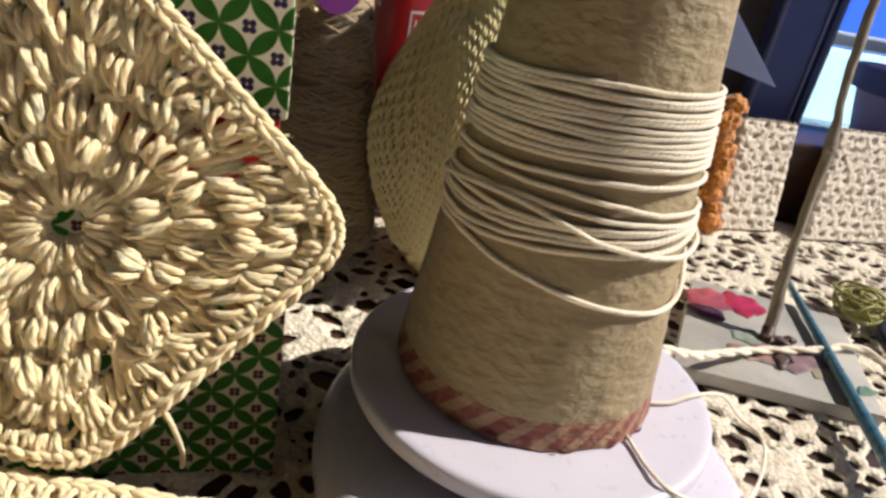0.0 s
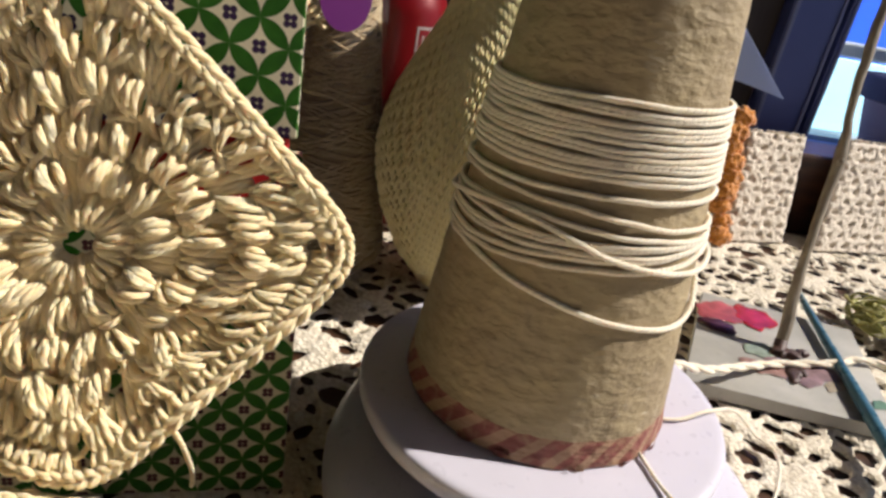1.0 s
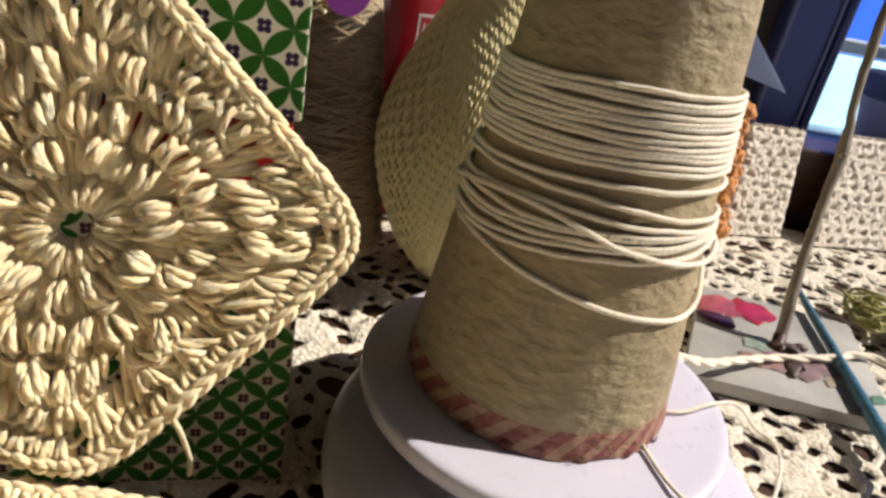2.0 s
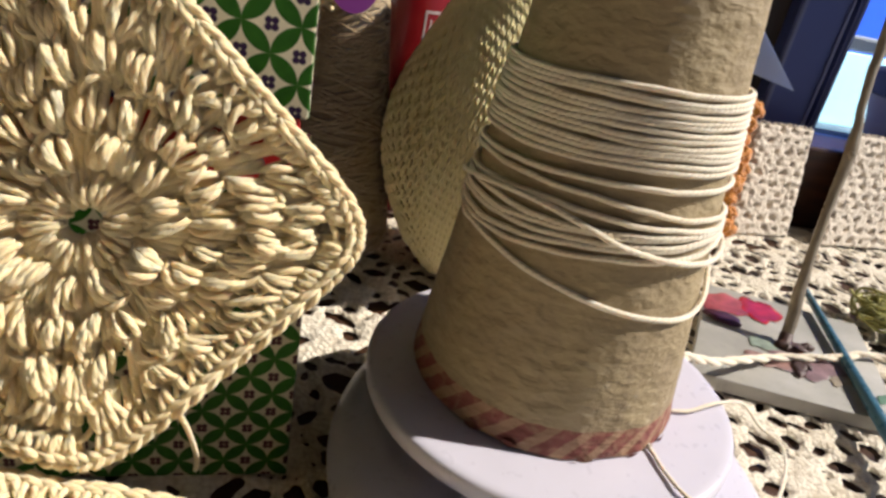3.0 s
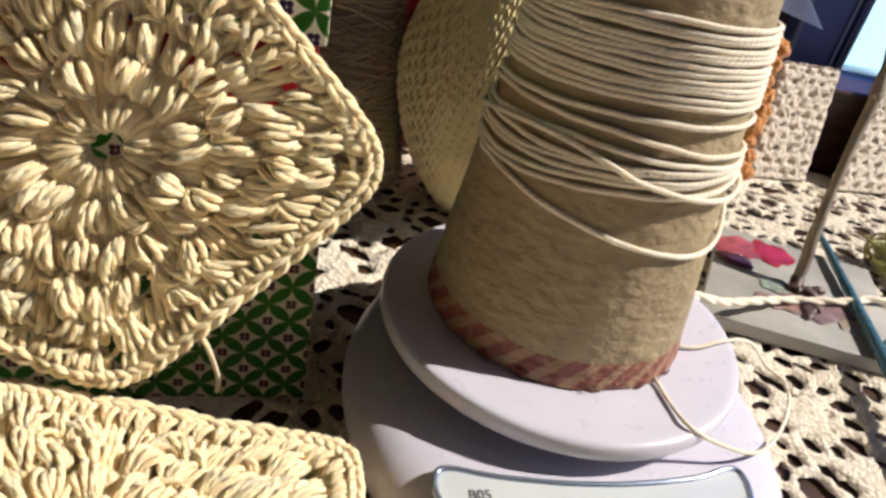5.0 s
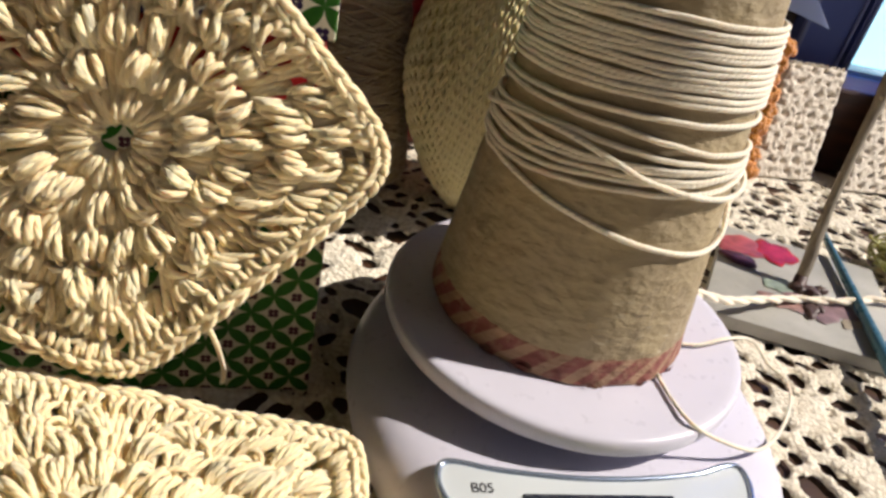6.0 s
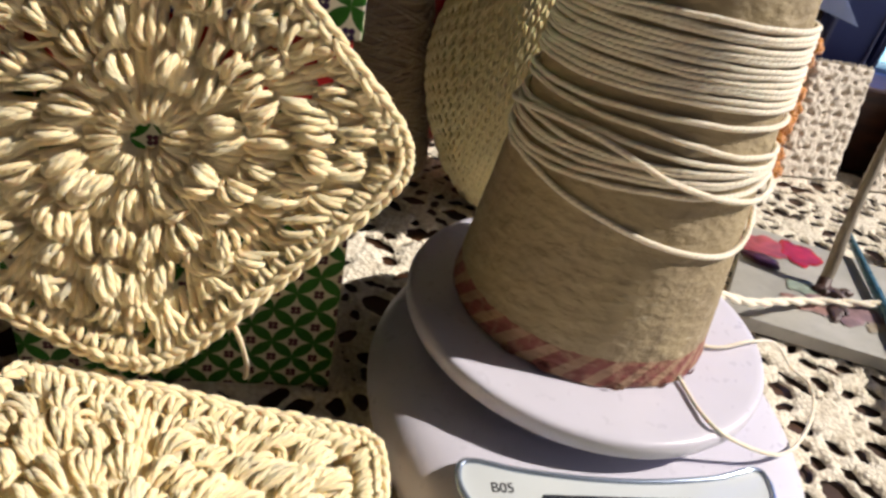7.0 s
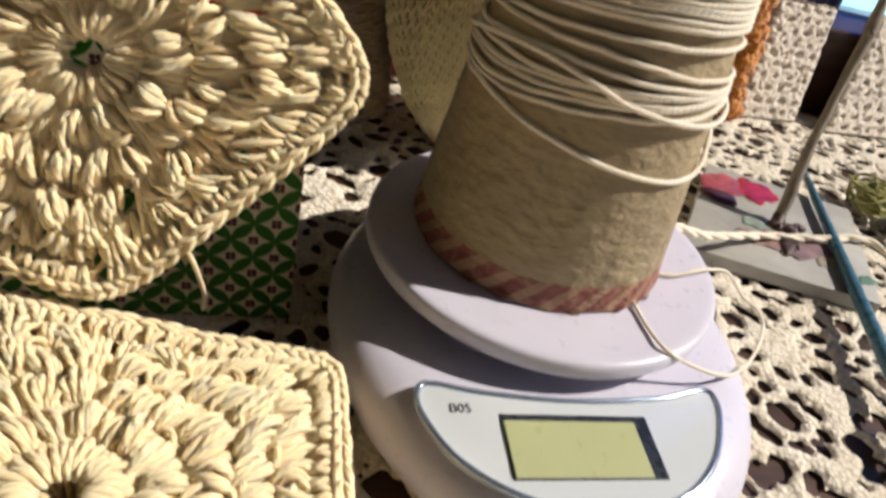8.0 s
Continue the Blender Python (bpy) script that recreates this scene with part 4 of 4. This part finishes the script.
# ---- ivory crocheted strips standing at the back ----
def mesh_strip(x0, x1, y, tall, label, seed, lean):
    """A thick soft strip with rows of pits between the stitches."""
    root = thing("crochet_strip", Matrix.Translation((x0, y, 0.001)) @ pose(0, 0, 0, -26, 0, 12), label, "crochet strip", "ivory crocheted strips")
    rnd = random.Random(seed)
    wide, cell = x1 - x0, 0.0012
    nx, nz = int(wide / cell), int(tall / cell)
    pits = []
    for j in range(int(tall / 0.0098)):
        for i in range(int(wide / 0.0142) + 1):
            pits.append((0.004 + 0.0142 * (i + 0.5 * (j % 2)) + rnd.uniform(-0.0016, 0.0016), 0.006 + 0.0098 * j + rnd.uniform(-0.001, 0.001), rnd.uniform(0.0015, 0.0027)))
    px, pz, pr = (np.array(c) for c in zip(*pits))
    bm = bmesh.new()
    front, back = [], []
    for i in range(nx + 1):
        for j in range(nz + 1):
            x, z = wide * i / nx, tall * j / nz
            dist = np.hypot(px - x, (pz - z) * 1.15) / pr
            dip = float(np.exp(-dist ** 2).max()) * 0.0062
            edge = min(x, wide - x, tall - z, 0.004) / 0.004
            puff = 0.0003 * math.sin(z / 0.0078 * 2 * math.pi) + 0.0018 * noise.noise(Vector((x * 260, seed, z * 260))) + 0.0007 * noise.noise(Vector((x * 700, seed, z * 700)))
            wob = 0.0012 * noise.noise(Vector((z * 300, seed, x * 300)))
            lip = (1 - edge) ** 2 * 0.003
            front.append(bm.verts.new((x + lean * z + wob, -0.0015 + dip - puff * edge + lip, z)))
            back.append(bm.verts.new((x + lean * z + wob, 0.0085, z)))
    w = nz + 1
    for i in range(nx):
        for j in range(nz):
            a = i * w + j
            bm.faces.new((front[a], front[a + w], front[a + w + 1], front[a + 1]))
            bm.faces.new((back[a], back[a + 1], back[a + w + 1], back[a + w]))
    for j in range(nz):
        bm.faces.new((front[j], front[j + 1], back[j + 1], back[j]))
        a = nx * w + j
        bm.faces.new((front[a], back[a], back[a + 1], front[a + 1]))
    for i in range(nx):
        a = i * w
        bm.faces.new((front[a], back[a], back[a + w], front[a + w]))
        a = i * w + nz
        bm.faces.new((front[a], front[a + w], back[a + w], back[a]))
    for f in bm.faces:
        f.smooth = True
    part("crochet_panel", bm, fleece, root)
    fringe = Soup()
    for k in range(int(wide / 0.0022)):
        x = 0.0022 * (k + rnd.random())
        pts = [(x + lean * tall + rnd.uniform(-0.002, 0.002) * f, 0.002 + rnd.uniform(-0.002, 0.002), tall - 0.003 + 0.0052 * f) for f in (0, 0.5, 1)]
        fringe.tube(pts, 0.0009, 5)
    part("fringe", fringe, ivory, root, "short fuzzy top edge")
    return root


mesh_strip(0.2290, 0.2925, 0.300, 0.098, "ivory crocheted strip standing at the back of the table", 4, 0.25)
mesh_strip(0.3140, 0.4300, 0.304, 0.101, "ivory crocheted strip beside the dark window sill", 9, 0.40)
sill = wood_material("dark red-brown sill wood", (0.018, 0.008, 0.006), (0.07, 0.028, 0.014), 0.4, 20.0, (1, 6, 6))
slab("window_sill", (0.36, 0.070, 0.078), (0.435, 0.392, 0.035), sill, "dark red-brown wooden sill block behind the strips", "sill", 0.003)

rust_fluff, nt, b = material("rust orange fluff", (0.62, 0.20, 0.025), 0.9)
n = noise_tex(nt, 350, 5)
nt.links.new(ramp(nt, n, (0.3, (0.42, 0.12, 0.010)), (0.7, (0.85, 0.34, 0.035))), b.inputs["Base Color"])
b.inputs["Sheen Weight"].default_value = 0.6
bump(nt, b, n, 0.002, 1.0)
# rust-coloured ruffle along the strip's edge
ruffle = thing("ruffle", Matrix.Translation((0.2300, 0.286, 0.0)), "rust orange fluffy crocheted ruffle beside the ivory strip", "ruffle")
rnd = random.Random(12)
for k in range(9):
    z = 0.0085 + 0.0116 * k
    cx, ry = -0.014 + 0.02 * z + rnd.uniform(-0.0035, 0.0035) + (0.006 if k == 8 else 0.0), 0.0100 * rnd.uniform(0.72, 1.18)
    bm = bmesh.new()
    bmesh.ops.create_icosphere(bm, subdivisions=4, radius=1.0)
    for v in bm.verts:
        d = v.co.normalized()
        w = 1 + 0.30 * noise.noise(d * 2.6 + Vector((k * 7.0, 0, 0))) + 0.22 * abs(noise.noise(d * 7 + Vector((0, k * 5.0, 0)))) + 0.10 * noise.noise(d * 22)
        p = Vector((cx, 0.4 * z, z)) + Vector((d.x * ry * w, d.y * ry * 0.7 * w, d.z * ry * 0.85 * w))
        v.co = (p.x, p.y, max(0.0012, p.z))
    for f in bm.faces:
        f.smooth = True
    part("puff", bm, rust_fluff, ruffle)

# ---- clear plastic sheet ----
film, nt, b = material("clear bluish plastic film", (0.72, 0.80, 1.0), 0.22)
b.inputs["Transmission Weight"].default_value, b.inputs["IOR"].default_value, b.inputs["Alpha"].default_value = 0.35, 1.3, 0.85
bump(nt, b, noise_tex(nt, 60, 3), 0.0008, 0.4)
through_light, mixed = nt.nodes.new("ShaderNodeBsdfTranslucent"), nt.nodes.new("ShaderNodeMixShader")
through_light.inputs[0].default_value, mixed.inputs[0].default_value = (0.55, 0.68, 1.0, 1), 0.5
nt.links.new(b.outputs[0], mixed.inputs[1])
nt.links.new(through_light.outputs[0], mixed.inputs[2])
nt.links.new(mixed.outputs[0], nt.nodes["Material Output"].inputs[0])
sheet = thing("plastic_sheet", Matrix.Translation((0.0, 0.25, 0.0)), "corner of a clear bluish plastic sheet by the window", "plastic sheet")
outline = [(0.2041, 0.1322), (0.1611, 0.1726), (0.1180, 0.2130), (0.0900, 0.2000), (0.0900, 0.0010), (0.1150, 0.0010), (0.1300, 0.1440), (0.1679, 0.1391)]
bm = bmesh.new()
front = [bm.verts.new((x, 0.0, z)) for x, z in outline]
back = [bm.verts.new((x, 0.0006, z)) for x, z in outline]
bm.faces.new(front)
bm.faces.new(back[::-1])
for k in range(len(outline)):
    l = (k + 1) % len(outline)
    bm.faces.new((front[k], back[k], back[l], front[l]))
part("film", bm, film, sheet)

# ---- paint palette with twig and brush ----
PAL = [(0.0985, 0.0690), (0.2050, 0.0440), (0.2460, 0.1480), (0.1545, 0.1770)]
pal_mat, nt, b = material("grey stained board", (0.43, 0.41, 0.35), 0.5)
stain = noise_tex(nt, 26, 5)
scuff = noise_tex(nt, 240, 4)
col = ramp(nt, stain, (0.35, (0.33, 0.32, 0.29)), (0.65, (0.47, 0.455, 0.42)))
nt.links.new(blend(nt, ramp(nt, scuff, (0.6, 0.0), (0.8, 0.5)), col, (0.26, 0.25, 0.23)), b.inputs["Base Color"])
bump(nt, b, scuff, 0.0002, 0.5)
palette = thing("paint_palette", Matrix.Translation((0, 0, 0.0005)), "grey paint-stained palette board lying on the lace cloth", "palette")
part("board", prism(PAL, 0.0, 0.0078, 0.0008), pal_mat, palette)


def dab(name, at, sx, sy, turn, thick, mat, seed, label, points=26, rough=0.35):
    rnd = random.Random(seed)
    ph = [rnd.uniform(0, 6.28) for _ in range(4)]
    m = Matrix.Translation((at[0], at[1], 0.0081)) @ Matrix.Rotation(radians(turn), 4, "Z")
    bm = bmesh.new()
    rings = []
    for r, z in ((1.0, 0.0), (0.97, 0.55), (0.8, 0.9), (0.4, 1.0)):
        ring = []
        for q in range(points):
            a = 2 * math.pi * q / points
            w = 1 + rough * (0.5 * math.sin(2 * a + ph[0]) + 0.35 * math.sin(3 * a + ph[1]) + 0.3 * math.sin(5 * a + ph[2]) + 0.2 * math.sin(9 * a + ph[3]))
            ring.append(bm.verts.new(m @ Vector((sx * r * w * math.cos(a), sy * r * w * math.sin(a), 0.0003 + thick * z * (0.8 + 0.4 * noise.noise(Vector((r * math.cos(a) * 3, r * math.sin(a) * 3, seed))))))))
        rings.append(ring)
    for lo, hi in zip(rings, rings[1:]):
        for q in range(points):
            bm.faces.new((lo[q], lo[(q + 1) % points], hi[(q + 1) % points], hi[q]))
    bm.faces.new(rings[-1])
    bm.faces.new(rings[0][::-1])
    return part(name, smooth_all(bm, 60), mat, palette, label)


def paint(name, base, rough):
    m, nt, b = material(name, base, rough)
    n = noise_tex(nt, 140, 4)
    nt.links.new(ramp(nt, n, (0.3, tuple(0.6 * c for c in base)), (0.7, tuple(min(1, 1.25 * c) for c in base))), b.inputs["Base Color"])
    bump(nt, b, n, 0.0008, 0.5)
    return m


dab("paint_dab", (0.1560, 0.1490), 0.0170, 0.0150, 10, 0.0005, paint("crimson paint", (0.40, 0.085, 0.10), 0.3), 3, "wet crimson paint dab", 40, 0.24)
dab("paint_dab", (0.1765, 0.1470), 0.0120, 0.0175, -20, 0.0006, paint("bright red paint", (0.42, 0.025, 0.04), 0.25), 4, "wet red paint dab", 40, 0.26)
dab("paint_dab", (0.1440, 0.1300), 0.0120, 0.0072, -22, 0.0026, paint("dark purple paint", (0.055, 0.014, 0.030), 0.3), 5, "dark purple raised paint dab", 30, 0.15)
dab("paint_dab", (0.1600, 0.1070), 0.0110, 0.0070, 10, 0.0003, paint("green stain", (0.27, 0.33, 0.27), 0.5), 6, "pale green paint stain")
dab("paint_dab", (0.1760, 0.0880), 0.0190, 0.0140, 8, 0.0003, paint("mauve stain", (0.24, 0.15, 0.165), 0.5), 7, "dull mauve paint stain", 50, 0.4)
dab("paint_dab", (0.1590, 0.0890), 0.0150, 0.0095, 0, 0.0004, paint("rosy stain", (0.30, 0.17, 0.15), 0.5), 8, "dull rose paint stain", 50, 0.4)
dab("paint_dab", (0.1940, 0.0790), 0.0100, 0.0060, 20, 0.0002, paint("ochre stain", (0.36, 0.30, 0.22), 0.5), 18, "faint ochre paint stain", 50, 0.4)
brown_paint = paint("dried brown paint", (0.07, 0.035, 0.03), 0.5)
for k, (x, y, r) in enumerate(((0.1745, 0.1045, 0.0075), (0.1850, 0.1060, 0.0040), (0.1690, 0.0845, 0.0070), (0.1745, 0.0885, 0.0042))):
    dab("paint_lump", (x, y), r, r * 0.8, 30 * k, 0.0042 if k < 2 else 0.0024, brown_paint, 11 + k, "dried brown paint lump", 30, 0.5)
dab("paint_dab", (0.2080, 0.0640), 0.0060, 0.0040, 40, 0.0002, paint("green stain", (0.12, 0.24, 0.17), 0.5), 17, "green paint stain")

bark = wood_material("grey-brown bare twig", (0.15, 0.12, 0.09), (0.30, 0.26, 0.20), 0.75, 120.0, (1, 1, 0.15))
twig = thing("twig", Matrix(), "bare grey-brown twig standing on the palette", "twig")
s = Soup()
line = spline([(0.1727, 0.1084, 0.0095), (0.1767, 0.1190, 0.0320), (0.1807, 0.1298, 0.0560), (0.1888, 0.1453, 0.0900), (0.1945, 0.1557, 0.1130), (0.1962, 0.1620, 0.1290), (0.1980, 0.1698, 0.1442), (0.2036, 0.1827, 0.1728), (0.2100, 0.1942, 0.1984), (0.2180, 0.2100, 0.2350), (0.2260, 0.2250, 0.2700)], 8)
s.tube([p + 0.0006 * noise.noise_vector(p * 90) for p in line], lambda f: 0.0032 - 0.0006 * f + 0.0004 * math.sin(19 * f) + 0.0004 * math.exp(-((f - 0.43) / 0.03) ** 2), 10)
part("stem", s, bark, twig)
s = Soup()
s.tube(spline([(0.1945, 0.1557, 0.1130), (0.1935, 0.1530, 0.1150), (0.1920, 0.1505, 0.1165)], 4), lambda f: 0.0030 - 0.0016 * f, 9)
part("side_stub", s, bark, twig, "broken side shoot of the twig")
s = Soup()
s.tube([(0.1716, 0.1058, 0.0088), (0.1727, 0.1084, 0.0095), (0.1738, 0.1112, 0.0150)], lambda f: 0.0040 - 0.0002 * f, 10)
part("cut_foot", s, brown_paint, twig, "paint-stained foot of the twig")

teal = plastic_material("teal lacquer", (0.055, 0.15, 0.21), 0.28)
black = plastic_material("black bristle", (0.012, 0.012, 0.014), 0.6)
brush = thing("paint_brush", Matrix(), "teal lacquered paint brush lying across the palette edge", "brush")
s = Soup()
A, B = Vector((0.2270, 0.1830, 0.0130)), Vector((0.1570, -0.0650, 0.0110))
s.tube([A.lerp(B, f) for f in np.linspace(0, 1, 14)], lambda f: 0.0022 + 0.0013 * min(1, f * 1.6), 12)
part("handle", s, teal, brush)
s = Soup()
s.tube([A + (A - B).normalized() * d for d in (0.0, 0.003, 0.006)], lambda f: 0.0023 - 0.0008 * f, 10)
part("end_cap", s, black, brush, "black end cap")

# ---- twisted cord, yarn tangle, scissors ----
cord = thing("twisted_cord", Matrix(), "white two-ply twisted cotton cord lying over the palette", "cord")
path = spline([(0.0668, 0.0335, 0.0362), (0.0700, 0.0345, 0.0372), (0.0745, 0.0370, 0.0368), (0.0980, 0.0520, 0.0262), (0.1250, 0.0700, 0.0185), (0.1548, 0.0866, 0.0125), (0.1800, 0.0925, 0.0118), (0.2020, 0.0970, 0.0120), (0.2170, 0.1030, 0.0120), (0.2330, 0.1040, 0.0110), (0.2480, 0.0990, 0.0060), (0.2700, 0.0860, 0.0030)], 14)
for ply in (0, 1):
    s, pts, run = Soup(), [], 0.0
    for i, p in enumerate(path):
        if i:
            run += (p - path[i - 1]).length
        w = run / 0.0360 * 2 * math.pi + math.pi * ply
        pts.append(p + Vector((-0.45, 0.89, 0)) * (0.00095 * math.cos(w)) + Vector((0, 0, 0.00095 * math.sin(w))))
    s.tube(pts, 0.00155, 8)
    part("ply", s, string, cord)

tangle = thing("yarn_tangle", Matrix.Translation((0.272, 0.164, 0.0)), "small tangled bundle of olive green yarn", "yarn")
rnd = random.Random(31)
for k in range(30):
    s = Soup()
    c = Vector((rnd.uniform(-0.008, 0.008), rnd.uniform(-0.012, 0.012), 0.011 + rnd.uniform(-0.002, 0.006)))
    r, t1, t2 = rnd.uniform(0.007, 0.014), rnd.uniform(-1.0, 1.0), rnd.uniform(0, 3.1)
    m = Matrix.Rotation(t2, 3, "Z") @ Matrix.Rotation(t1, 3, "X")
    pts = [c + m @ Vector((r * math.cos(a), r * 0.75 * math.sin(a), 0.001 * math.sin(3 * a))) for a in (2 * math.pi * q / 18 for q in range(18))]
    s.tube([(p.x, p.y, max(0.0015, p.z)) for p in pts], 0.0010, 5, closed=True)
    part("yarn_loop", s, olive, tangle)

grip = plastic_material("black-blue plastic grip", (0.012, 0.014, 0.026), 0.35)
steel, nt, b = material("scissor steel", (0.55, 0.56, 0.58), 0.25, 1.0)
scissors = thing("scissors", Matrix.Translation((0.283, 0.128, 0.006)), "scissors with black plastic finger loops", "scissors")
for sx, turn in ((0.0, 62), (0.030, 40)):
    s = Soup()
    m = Matrix.Rotation(radians(turn), 3, "Z")
    s.tube([m @ Vector((0.030 * math.cos(a), 0.0145 * math.sin(a), 0.0)) + Vector((sx, 0.0, 0.0)) for a in (2 * math.pi * q / 40 for q in range(40))], 0.0042, 10, closed=True)
    part("finger_loop", s, grip, scissors, "black plastic finger loop")
    bm = box(bmesh.new(), (0.075, 0.009, 0.0022), Matrix.Translation((sx * 0.3 - 0.002, -0.055, 0.0)) @ Matrix.Rotation(radians(turn + 20), 4, "Z"), 0.0006)
    part("blade", bm, steel, scissors, "thin steel blade")

# ---- pot outside the window ----
navy = plastic_material("navy glazed rim", (0.006, 0.009, 0.055), 0.7)
lilac = plastic_material("lilac-grey glazed pot", (0.12, 0.085, 0.14), 0.8)
for m in (navy, lilac):
    m.node_tree.nodes["Principled BSDF"].inputs["Specular IOR Level"].default_value = 0.1
pot = thing("plant_pot", Matrix.Translation((0.700, 0.72, 0.0205)), "lilac-grey plant pot with navy rim on the outside ledge", "pot")
part("pot_body", revolve([(0.060, 0.0), (0.063, 0.002), (0.078, 0.068), (0.07, 0.069)], 48), lilac, pot)
part("pot_rim", revolve([(0.080, 0.0695), (0.089, 0.071), (0.092, 0.102), (0.088, 0.104), (0.080, 0.102)], 48), navy, pot, "navy pot rim")
